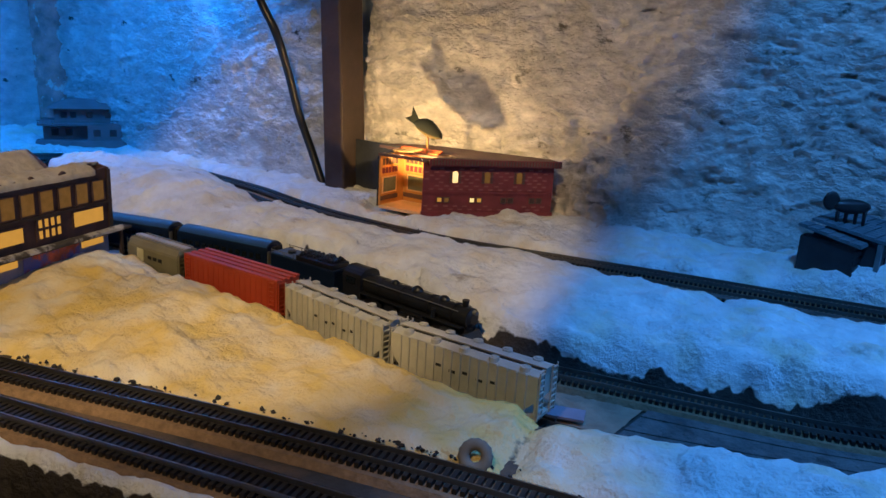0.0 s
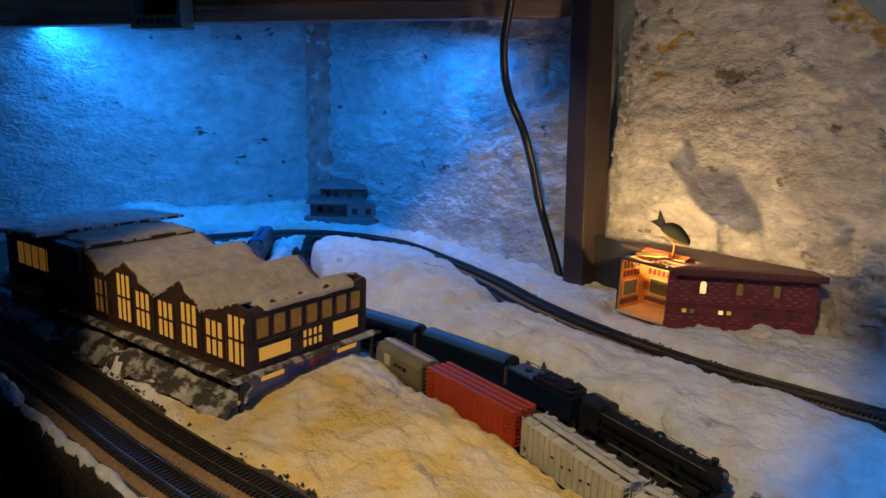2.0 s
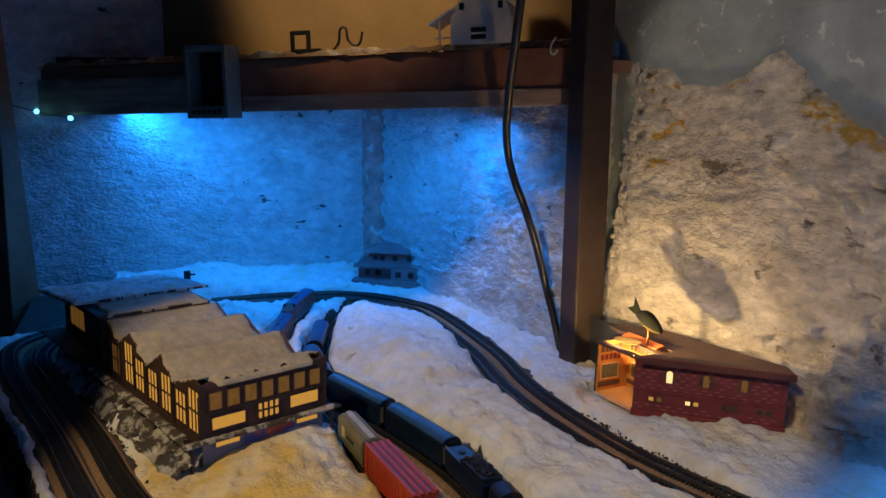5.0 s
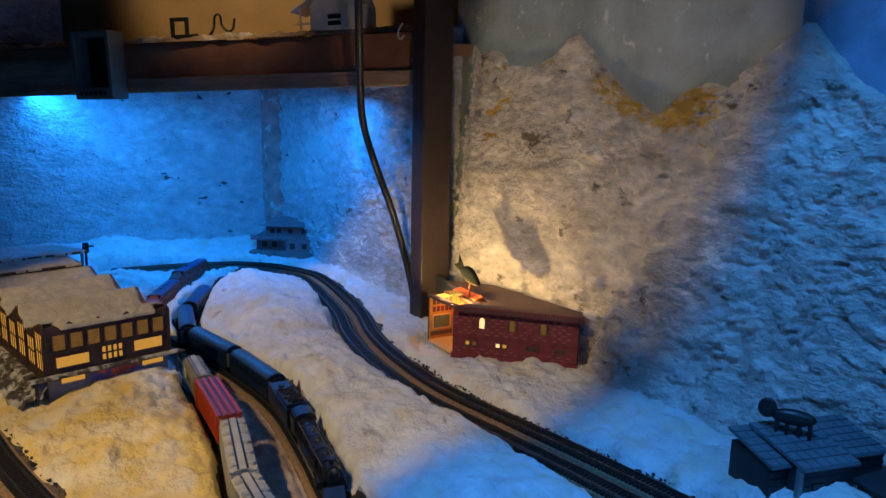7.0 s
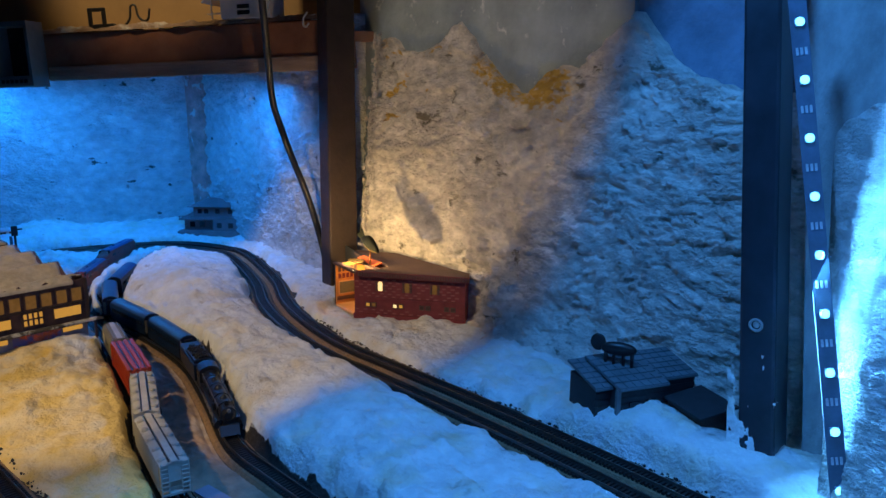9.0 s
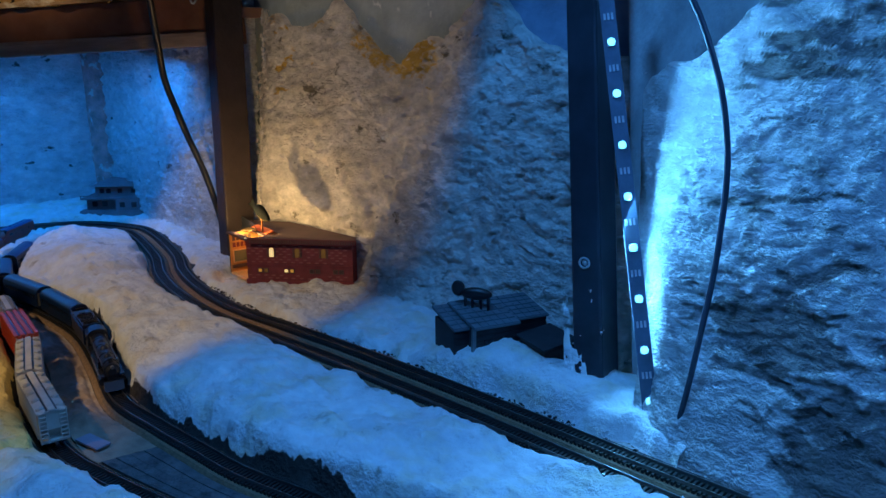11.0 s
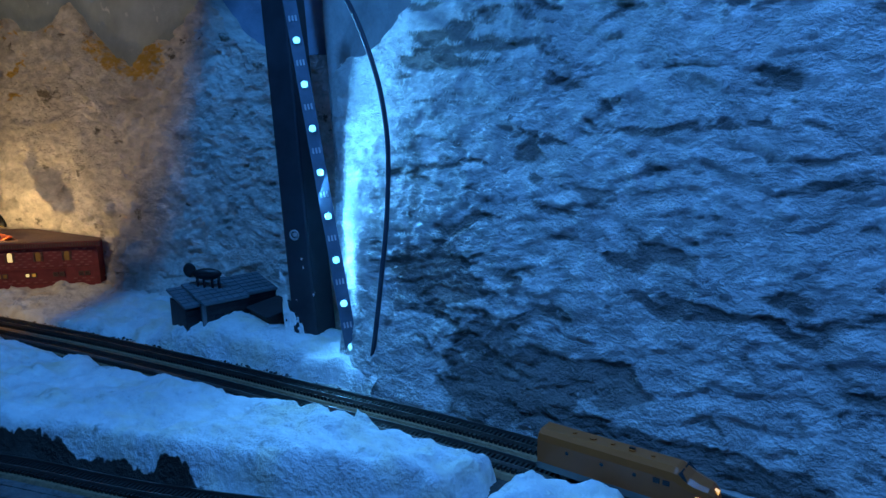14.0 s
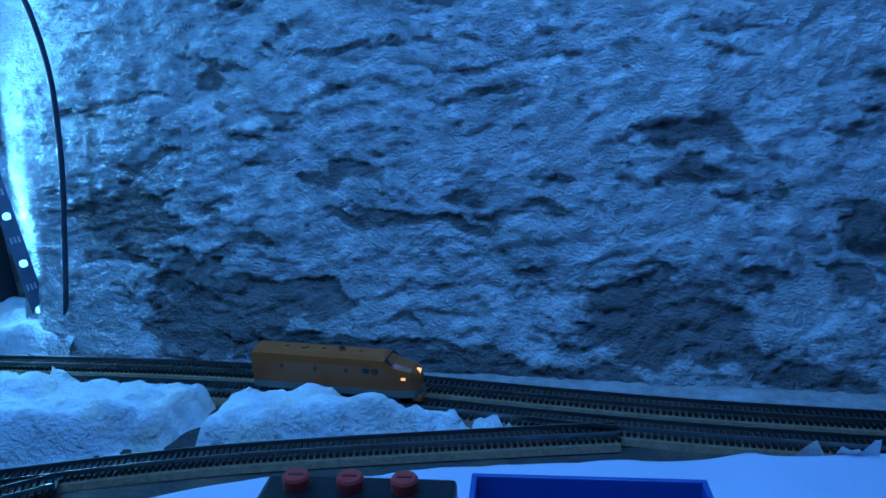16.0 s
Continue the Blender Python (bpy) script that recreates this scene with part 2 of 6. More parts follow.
def cyl(bm, p0, p1, r0, r1=None, seg=14):
    """Adds a capped cylinder or cone from p0 to p1."""
    p0, p1 = Vector(p0), Vector(p1)
    d = p1 - p0
    m = Matrix.Translation((p0 + p1) / 2) @ d.to_track_quat("Z", "Y").to_matrix().to_4x4()
    bmesh.ops.create_cone(bm, cap_ends=True, segments=seg, radius1=r0, radius2=r0 if r1 is None else r1, depth=d.length, matrix=m)
    return bm


def prism(bm, poly, axis, a, b):
    """Extrudes a 2D outline along an axis: 'x' takes (y, z) outlines, 'y' (x, z), 'z' (x, y)."""
    def at(p, s):
        return {"x": (s, p[0], p[1]), "y": (p[0], s, p[1]), "z": (p[0], p[1], s)}[axis]
    lo = [bm.verts.new(at(p, a)) for p in poly]
    hi = [bm.verts.new(at(p, b)) for p in poly]
    n = len(poly)
    bm.faces.new(lo)
    bm.faces.new(hi)
    for i in range(n):
        bm.faces.new((lo[i], lo[(i + 1) % n], hi[(i + 1) % n], hi[i]))
    bmesh.ops.recalc_face_normals(bm, faces=bm.faces)
    return bm


def frame2(a, b, z=0.0):
    """The pose whose x axis runs from a towards b on the ground, with its origin at a."""
    return pose(a[0], a[1], z, 0, 0, math.degrees(math.atan2(b[1] - a[1], b[0] - a[0])))


TABLE = np.random.RandomState(7).rand(256, 256)


def vnoise(x, y, seed=0):
    x, y = np.asarray(x) + seed * 17.3, np.asarray(y) + seed * 9.1
    xi, yi = np.floor(x).astype(int), np.floor(y).astype(int)
    fx, fy = x - xi, y - yi
    fx, fy = fx * fx * (3 - 2 * fx), fy * fy * (3 - 2 * fy)
    g = lambda i, j: TABLE[i % 256, j % 256]
    top = g(xi, yi) * (1 - fx) + g(xi + 1, yi) * fx
    low = g(xi, yi + 1) * (1 - fx) + g(xi + 1, yi + 1) * fx
    return (top * (1 - fy) + low * fy) * 2 - 1


def fbm(x, y, octaves=5, seed=0, gain=0.5):
    s, a = 0.0, 1.0
    for i in range(octaves):
        s = s + a * vnoise(x * 2 ** i, y * 2 ** i, seed + i)
        a *= gain
    return s


def spline(points, step):
    """A Catmull-Rom curve through points, cut into even steps; gives places and directions."""
    p = np.array([points[0], *points, points[-1]], float)
    out = []
    for i in range(1, len(p) - 2):
        for s in np.linspace(0, 1, 40, endpoint=False):
            a, b, c, d = p[i - 1], p[i], p[i + 1], p[i + 2]
            out.append(0.5 * (2 * b + (c - a) * s + (2 * a - 5 * b + 4 * c - d) * s * s + (3 * b - a - 3 * c + d) * s ** 3))
    out.append(p[-1])
    out = np.array(out)
    run = np.concatenate([[0], np.cumsum(np.hypot(*np.diff(out, axis=0).T))])
    s = np.arange(0, run[-1], step)
    q = np.stack([np.interp(s, run, out[:, k]) for k in (0, 1)], 1)
    t = np.gradient(q, axis=0)
    return q, t / np.linalg.norm(t, axis=1, keepdims=True)


def away(X, Y, line):
    """The distance of each place to a curve."""
    d = np.full(X.shape, 9.0)
    for px, py in line:
        np.minimum(d, np.hypot(X - px, Y - py), out=d)
    return d


def sheet(name, P, keep, material, parent=None, smooth=True):
    """A mesh from a grid of places, without the cells that keep turns off."""
    ny, nx = P.shape[:2]
    cell = keep[:-1, :-1] & keep[1:, :-1] & keep[:-1, 1:] & keep[1:, 1:]
    ids = np.arange(ny * nx).reshape(ny, nx)
    faces = np.stack([ids[:-1, :-1], ids[:-1, 1:], ids[1:, 1:], ids[1:, :-1]], -1)[cell]
    used = np.unique(faces)
    back = np.zeros(ny * nx, int)
    back[used] = np.arange(len(used))
    me = bpy.data.meshes.new(name)
    me.from_pydata(P.reshape(-1, 3)[used].tolist(), [], back[faces].tolist())
    me.materials.append(material)
    if smooth:
        me.shade_smooth()
    ob = new(name, me)
    ob.parent = parent
    return ob


# ---- the plan of the tracks ----
PAIR = [(-1.0, -0.40), (-1.005, -0.30), (-0.985, -0.215), (-0.92, -0.160), (-0.86, -0.145), (-0.71, -0.148), (-0.62, -0.161), (-0.54, -0.164), (-0.445, -0.155),
        (-0.355, -0.130), (-0.258, -0.102), (-0.13, -0.070), (-0.01, -0.043), (0.097, -0.020), (0.205, -0.004), (0.335, 0.006), (0.43, 0.016), (0.62, 0.045)]
STEAM = [(-0.97, -0.212), (-0.92, -0.250), (-0.85, -0.290), (-0.76, -0.321), (-0.71, -0.329), (-0.668, -0.326), (-0.579, -0.297), (-0.492, -0.277), (-0.40, -0.273),
         (-0.31, -0.273), (-0.25, -0.258), (-0.20, -0.243), (-0.15, -0.227), (-0.09, -0.199), (0.0, -0.164), (0.098, -0.124), (0.165, -0.095), (0.237, -0.063), (0.314, -0.031), (0.366, -0.010)]
FREIGHT = [(-0.985, -0.255), (-0.945, -0.292), (-0.885, -0.324), (-0.80, -0.356), (-0.72, -0.362), (-0.64, -0.348), (-0.58, -0.339), (-0.508, -0.333), (-0.416, -0.326),
           (-0.329, -0.329), (-0.246, -0.321), (-0.19, -0.301), (-0.12, -0.268), (-0.05, -0.232), (0.05, -0.180), (0.12, -0.125)]
FRONT_OUT = [(-0.985, -0.46), (-0.95, -0.53), (-0.915, -0.585), (-0.87, -0.612), (-0.80, -0.606), (-0.725, -0.585), (-0.614, -0.552), (-0.50, -0.522), (-0.397, -0.490),
             (-0.284, -0.452), (-0.18, -0.420), (-0.05, -0.385)]
FRONT_IN = [(-0.960, -0.46), (-0.925, -0.525), (-0.885, -0.570), (-0.827, -0.582), (-0.744, -0.562), (-0.612, -0.524), (-0.527, -0.503), (-0.435, -0.474), (-0.34, -0.437),
            (-0.247, -0.404), (-0.15, -0.375), (-0.05, -0.345)]


def offset(points, d):
    q, t = spline(points, 0.01)
    return [tuple(p) for p in q + np.stack([-t[:, 1], t[:, 0]], 1) * d][::3]


OUTER, INNER = offset(PAIR, 0.0130), offset(PAIR, -0.0130)
TRACKS = {"outer": OUTER, "inner": INNER, "steam": STEAM, "freight": FREIGHT, "front_outer": FRONT_OUT, "front_inner": FRONT_IN}
RAIL_TOP = 0.0062


def yard_z(x):
    """The yard lies lower than the main line; its tracks climb to it at both ends."""
    u = np.clip((np.asarray(x, float) + 0.98) / 0.12, 0, 1)
    v = np.clip((0.20 - np.asarray(x, float)) / 0.27, 0, 1)
    return -0.016 * u * u * (3 - 2 * u) * v * v * (3 - 2 * v)


def sink(bm):
    """Lowers a mesh onto the yard."""
    for v in bm.verts:
        v.co.z += float(yard_z(v.co.x))
    return bm


FREIGHT_LINE = spline(FREIGHT, 0.002)
STEAM_LINE = spline(STEAM, 0.002)

# ---- ground: board and plaster snow ----
def smooth_step(a, b, x):
    s = np.clip((x - a) / (b - a), 0, 1)
    return s * s * (3 - 2 * s)


def blob(X, Y, cx, cy, rx, ry, deg):
    c, s = math.cos(radians(deg)), math.sin(radians(deg))
    u, v = (X - cx) * c + (Y - cy) * s, -(X - cx) * s + (Y - cy) * c
    return np.clip(1 - (u / rx) ** 2 - (v / ry) ** 2, 0, 1)


def snow_height(X, Y):
    """The height of the plaster snow, before its edges are worn down towards the tracks."""
    z = 0.009 + 0.0022 * fbm(X * 22, Y * 22, 4, 3) + 0.0014 * fbm(X * 80, Y * 80, 4, 8, 0.6) + 0.0036 * np.abs(fbm(X * 38 + Y * 25, Y * 95, 3, 9)) * smooth_step(-0.4, 0.5, fbm(X * 14, Y * 14, 2, 77))
    # thumb dents and trowel marks
    z = z - 0.0013 * smooth_step(0.45, 0.80, fbm(X * 70, Y * 100, 2, 51)) + 0.0009 * smooth_step(0.42, 0.55, fbm(X * 46 + Y * 30, Y * 130, 2, 52))
    z = z + 0.024 * blob(X, Y, -0.755, -0.232, 0.15, 0.080, 0) ** 0.8
    z = z + 0.012 * blob(X, Y, -0.45, -0.215, 0.30, 0.06, 8)
    z = z + 0.010 * blob(X, Y, -0.165, -0.022, 0.075, 0.048, 10) + 0.010 * blob(X, Y, -0.12, 0.0, 0.16, 0.05, 10) + 0.005 * smooth_step(-0.25, 0.05, X)
    z = z + 0.016 * smooth_step(-1.0, -1.12, X)
    z = z * (1 - 0.8 * np.clip(3 * blob(X, Y, -0.539, -0.090, 0.046, 0.042, 0), 0, 1))
    return z


def front_hill(X, Y):
    """The hill before the station, sloping down along the goods track."""
    crest = np.interp(X, [-0.56, -0.43, -0.26], [-0.400, -0.375, -0.362])
    body = np.clip(1 - np.abs(Y - crest) / 0.060, 0, 1) ** 0.6
    wedge = 0.006 * np.clip(1 - np.abs(Y - np.interp(X, [-0.25, -0.12], [-0.357, -0.322])) / 0.022, 0, 1) * smooth_step(-0.255, -0.235, X)
    return 0.010 * smooth_step(-0.275, -0.50, X) * body + wedge


STEP = 0.0026
gx, gy = np.meshgrid(np.arange(-1.20, 0.60, STEP), np.arange(-0.70, 0.13, STEP))
GX = gx + 0.0012 * vnoise(gx * 300, gy * 300, 4)
GY = gy + 0.0012 * vnoise(gx * 300, gy * 300, 5)
ragged = 0.0045 * fbm(GX * 45, GY * 45, 3, 21) + 0.002 * vnoise(GX * 170, GY * 170, 33)
edge = away(GX, GY, spline(PAIR, 0.008)[0]) - 0.0275
for name in ("front_outer", "front_inner"):
    np.minimum(edge, away(GX, GY, spline(TRACKS[name], 0.008)[0]) - 0.0145, out=edge)
yard = [(-0.66, -0.338), (-0.55, -0.312), (-0.42, -0.300), (-0.30, -0.297), (-0.22, -0.277), (-0.13, -0.240), (-0.03, -0.198), (0.05, -0.160)]
yard_edge = away(GX, GY, spline(yard, 0.008)[0]) - 0.028
for name in ("steam", "freight"):
    np.minimum(yard_edge, away(GX, GY, spline(TRACKS[name], 0.008)[0]) - 0.0128, out=yard_edge)
np.minimum(edge, yard_edge, out=edge)
between = [((a[0] + b[0]) / 2, (a[1] + b[1]) / 2) for a, b in zip(*[spline(p, 0.012)[0][:75] for p in (FRONT_OUT, FRONT_IN)])]
np.minimum(edge, away(GX, GY, between) - 0.022, out=edge)
np.minimum(edge, away(GX, GY, spline([(0.146, -0.020), (0.158, -0.062), (0.146, -0.110)], 0.004)[0]) - 0.010, out=edge)
pair_y = np.interp(GX, [p[0] for p in PAIR[5:]], [p[1] for p in PAIR[5:]])
steam_y = np.interp(GX, [p[0] for p in STEAM], [p[1] for p in STEAM])
edge = np.where((GX > 0.01) & (GY > pair_y), np.minimum(edge, -0.050 - GX), edge)
edge = np.where((GX > -0.03) & (GY < steam_y), np.minimum(edge, -0.03 - GX), edge)
front_q, front_t = spline(FRONT_OUT, 0.01)
front_y = np.interp(GX, front_q[5:, 0], front_q[5:, 1])
rim = GY - (front_y - 0.0235)
inside = (rim > -0.008) & (GX < 0.02) | (GX >= 0.02)
freight_y = np.interp(GX, FREIGHT_LINE[0][:, 0], FREIGHT_LINE[0][:, 1])
edge = edge + ragged
edge = np.where((GX > -0.66) & (GX < -0.03) & (GY > freight_y) & (GY < steam_y), -0.02, edge)
dry = smooth_step(0.0, 0.007, edge)
high = snow_height(GX, GY) - 0.0055 * ((GY < freight_y) & (GX < -0.03) & (GX > -0.62))
high = high + 0.0035 * smooth_step(0.01, 0.05, GX) * (1 + 0.5 * fbm(GX * 55, GY * 80, 3, 88)) * (GY < pair_y)
lip = np.where(GX < 0.0, smooth_step(0.0, 0.012, rim), 1.0)
Z = -0.0035 + 0.0035 * smooth_step(-0.003, 0.0, edge) + high * (0.45 * smooth_step(-0.001, 0.0025, edge) + 0.55 * dry)
Z = Z + front_hill(GX, GY) * smooth_step(0.0, 0.022, edge)
# a gap splits the tip of the front hill
notch = np.exp(-((GX + 0.227 + 0.25 * (GY + 0.385)) / 0.0065) ** 2) * ((GY < freight_y) & (GX < -0.15))
Z = Z - 0.0065 * notch * smooth_step(-0.002, 0.006, edge)
yard_edge = yard_edge + 0.003 * fbm(GX * 30, GY * 30, 3, 27)
Z = Z + (yard_z(GX) + 0.003) * smooth_step(0.0032, -0.0038, yard_edge)
Z = Z * (0.3 + 0.7 * lip) - np.where(GX < 0.0, 0.010 * smooth_step(0.0, -0.0035, rim), 0.0)
Z = Z + np.where(GX < -0.05, 0.0050 * np.exp(-((rim - 0.0045) / 0.0042) ** 2) * (1 + 0.35 * fbm(GX * 70, GY * 70, 3, 95)), 0.0)
over = (rim < -0.0035) & (GX < 0.0)
Z = np.where(over, -0.034, Z)
GY = np.where(over, front_y - 0.0271 + 0.5 * ragged, GY)
cloth = smooth_step(0.0, 0.002, GY - np.interp(GX, [0.02, 0.148, 0.203, 0.269, 0.368, 0.485, 0.6], [-0.22, -0.150, -0.112, -0.086, -0.044, -0.006, 0.02]))
keep = (edge > -0.012) & inside & ((GX < 0.02) | (cloth > 0.5))
snow = sheet("snow", np.stack([GX, GY, Z], -1), keep, SNOW)
co = np.empty(len(snow.data.vertices) * 3)
snow.data.vertices.foreach_get("co", co)
sx, sy = co[0::3], co[1::3]
# yellow tint over the front hill, carried by the bare weight
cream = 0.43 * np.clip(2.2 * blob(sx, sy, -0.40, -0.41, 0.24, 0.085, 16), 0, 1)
# dark tone on the banks' broken sides, for bare soil and painted undercut shade
soil_shade = smooth_step(0.0016, -0.0016, yard_edge)
soil_shade = np.where((GX < 0.0) & (rim < 0.004), np.maximum(soil_shade, smooth_step(0.002, -0.001, rim)), soil_shade)
soil_shade = np.maximum(soil_shade, 0.42 * notch) * smooth_step(0.05, -0.02, GX)
row = np.clip(np.rint((sy + 0.70) / STEP).astype(int), 0, GX.shape[0] - 1)
col = np.clip(np.rint((sx + 1.20) / STEP).astype(int), 0, GX.shape[1] - 1)
# stronger yellow along the hill's side next to the goods track
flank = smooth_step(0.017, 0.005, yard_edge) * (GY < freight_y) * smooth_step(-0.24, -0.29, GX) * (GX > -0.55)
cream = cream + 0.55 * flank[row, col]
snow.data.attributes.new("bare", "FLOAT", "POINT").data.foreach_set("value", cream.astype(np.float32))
snow.data.attributes.new("soil_shade", "FLOAT", "POINT").data.foreach_set("value", soil_shade[row, col].astype(np.float32))
tagged(snow, "white plaster snow with ragged edges beside the tracks", "snow", kind="structure")

rim_line = [(x, np.interp(x, front_q[5:, 0], front_q[5:, 1]) - 0.0215) for x in np.linspace(-0.93, 0.0, 24)]
bm = bmesh.new()
outline = [(-1.25, -0.62), *rim_line, (0.05, -0.60), (0.95, -0.60), (0.95, 0.30), (-1.25, 0.30)]
prism(bm, outline, "z", -0.060, -0.0185)
tagged(obj("layout_board", bm, BOARD), "dark brown baseboard that carries the tracks", "baseboard", kind="structure")
bx, by = np.meshgrid(np.arange(-1.25, 0.952, 0.004), np.arange(-0.66, 0.30, 0.004))
low = away(bx, by, spline(yard, 0.008)[0]) - 0.028
for name in ("steam", "freight"):
    np.minimum(low, away(bx, by, spline(TRACKS[name], 0.008)[0]) - 0.0135, out=low)
rim_y = np.interp(bx, [p[0] for p in rim_line], [p[1] for p in rim_line])
rim_y = np.where(bx < -0.93, -0.62, np.where(bx > 0.0, -0.60, rim_y))
bz = -0.0006 + (yard_z(bx) - 0.0006) * smooth_step(0.004, 0.0, low)
bz = np.where(by < rim_y, -0.040, bz)
front_side = by > rim_y - 0.0085
by = np.maximum(by, rim_y)
track_board = sheet("track_board", np.stack([bx, by, bz], -1), front_side, BOARD, smooth=False)
tagged(track_board, "dark brown board with a sunken yard between its tracks", "baseboard", kind="structure")

q, t = spline(PAIR, 0.01)
sel = q[:, 0] > -0.06
bm = bmesh.new()
near = [tuple(p) for p in (q + np.stack([-t[:, 1], t[:, 0]], 1) * 0.0262)[sel]]
prism(bm, near + [(p[0], p[1] + 0.075) for p in near][::-1], "z", -0.001, 0.0022)
tagged(obj("ledge", bm, mat("grey_cork_ledge", (0.42, 0.38, 0.35), 0.85, vary=0.25, scale=140, bump=0.6, bump_scale=300, second=(0.55, 0.54, 0.53), mix_scale=30, mix=(0.60, 0.72))), "flat grey cork ledge between track and cliff", "ledge", kind="structure")


# ---- tan plaster between the two trains ----
fx = FREIGHT_LINE[0]
us, vs = np.meshgrid(np.linspace(-0.66, -0.225, 220), np.linspace(0, 1, 26))
ylo = np.interp(us, fx[:, 0], fx[:, 1]) + 0.0130
yhi = np.interp(us, STEAM_LINE[0][:, 0], STEAM_LINE[0][:, 1]) - 0.0130
hump = np.clip(1 - np.abs(vs - 0.38) * 1.9, 0, 1) ** 0.6 * smooth_step(-0.225, -0.29, us)
yz = -0.0004 + yard_z(us) + hump * (0.0052 + 0.0026 * fbm(us * 45, vs * 2.2, 4, 140)) + 0.0008 * fbm(us * 200, vs * 8, 3, 141)
yard_fill = sheet("yard_plaster", np.stack([us, ylo + (yhi - ylo) * vs, yz], -1), np.ones(us.shape, bool),
                  mat("tan_plaster", (0.34, 0.235, 0.165), 0.85, vary=0.3, scale=60, bump=0.6, bump_scale=90, deep=0.004, second=(0.52, 0.45, 0.42), mix_scale=18, mix=(0.52, 0.68)))
tagged(yard_fill, "tan lumpy plaster ground between two sidings", "ground", kind="structure")


# ---- grey planks of the yard, between the sidings ----
yard_deck = thing("yard_deck", pose(0, 0, 0), "weathered blue grey planks lying between two sidings", "planks", kind="structure")
GREY_PLANK = mat("weathered_plank", (0.125, 0.12, 0.118), 0.95, vary=0.4, scale=90, bump=0.9, bump_scale=260, deep=0.003, second=(0.06, 0.055, 0.05), mix_scale=120, mix=(0.55, 0.68))
for k in range(4):
    px = np.linspace(-0.222, 0.03, 50)
    lo = np.interp(px, fx[:, 0], fx[:, 1]) + 0.0145
    hi = np.interp(px, STEAM_LINE[0][:, 0], STEAM_LINE[0][:, 1]) - 0.0145
    ya, yb = lo + (hi - lo) * (k + 0.03) / 4, lo + (hi - lo) * (k + 0.97) / 4
    bm = bmesh.new()
    prism(bm, [(x, y) for x, y in zip(px, ya)] + [(x, y) for x, y in zip(px, yb)][::-1], "z", -0.0004, 0.0012 + 0.0003 * (k % 2))
    part("plank", sink(bm), GREY_PLANK, yard_deck)


# ---- dark crumbs of ballast along the broken snow edges ----
def crumbs(points, shift, count, spread, x_range, seed, sunk=False):
    rnd = random.Random(seed)
    q, t = spline(points, 0.002)
    pick = [i for i in range(len(q)) if x_range[0] < q[i, 0] < x_range[1]]
    verts, faces = [], []
    shape = bmesh.new()
    bmesh.ops.create_icosphere(shape, subdivisions=1, radius=1.0)
    base = [v.co.copy() for v in shape.verts]
    tri = [[v.index for v in f.verts] for f in shape.faces]
    shape.free()
    for _ in range(count):
        i = rnd.choice(pick)
        n = np.array((-t[i, 1], t[i, 0]))
        p = q[i] + n * (shift + rnd.gauss(0, spread))
        r = 0.0004 + 0.0009 * rnd.random() ** 2
        k = len(verts)
        drop = float(yard_z(p[0])) if sunk else 0.0
        for v in base:
            j = 0.45 + 1.0 * rnd.random()
            verts.append((p[0] + v.x * r * j * 1.3, p[1] + v.y * r * j, drop + 0.0012 + r * 0.6 + v.z * r * j))
        faces += [[k + a for a in f] for f in tri]
    me = bpy.data.meshes.new("ballast_crumbs")
    me.from_pydata(verts, [], faces)
    me.materials.append(mat("ballast_" + str(seed), (0.035, 0.030, 0.028), 0.8, vary=0.5, scale=200))
    return tagged(new("ballast_crumbs", me), "dark ballast crumbs along the snow edge", "ballast", kind="stuff")


crumbs(PAIR, 0.0275, 520, 0.0026, (-0.60, 0.0), 1)
crumbs(PAIR, -0.0270, 200, 0.0016, (-0.60, 0.12), 2)
crumbs(STEAM, 0.0130, 150, 0.0018, (-0.35, 0.14), 3, True)
crumbs(FRONT_IN, 0.0150, 260, 0.0014, (-0.80, -0.12), 4)


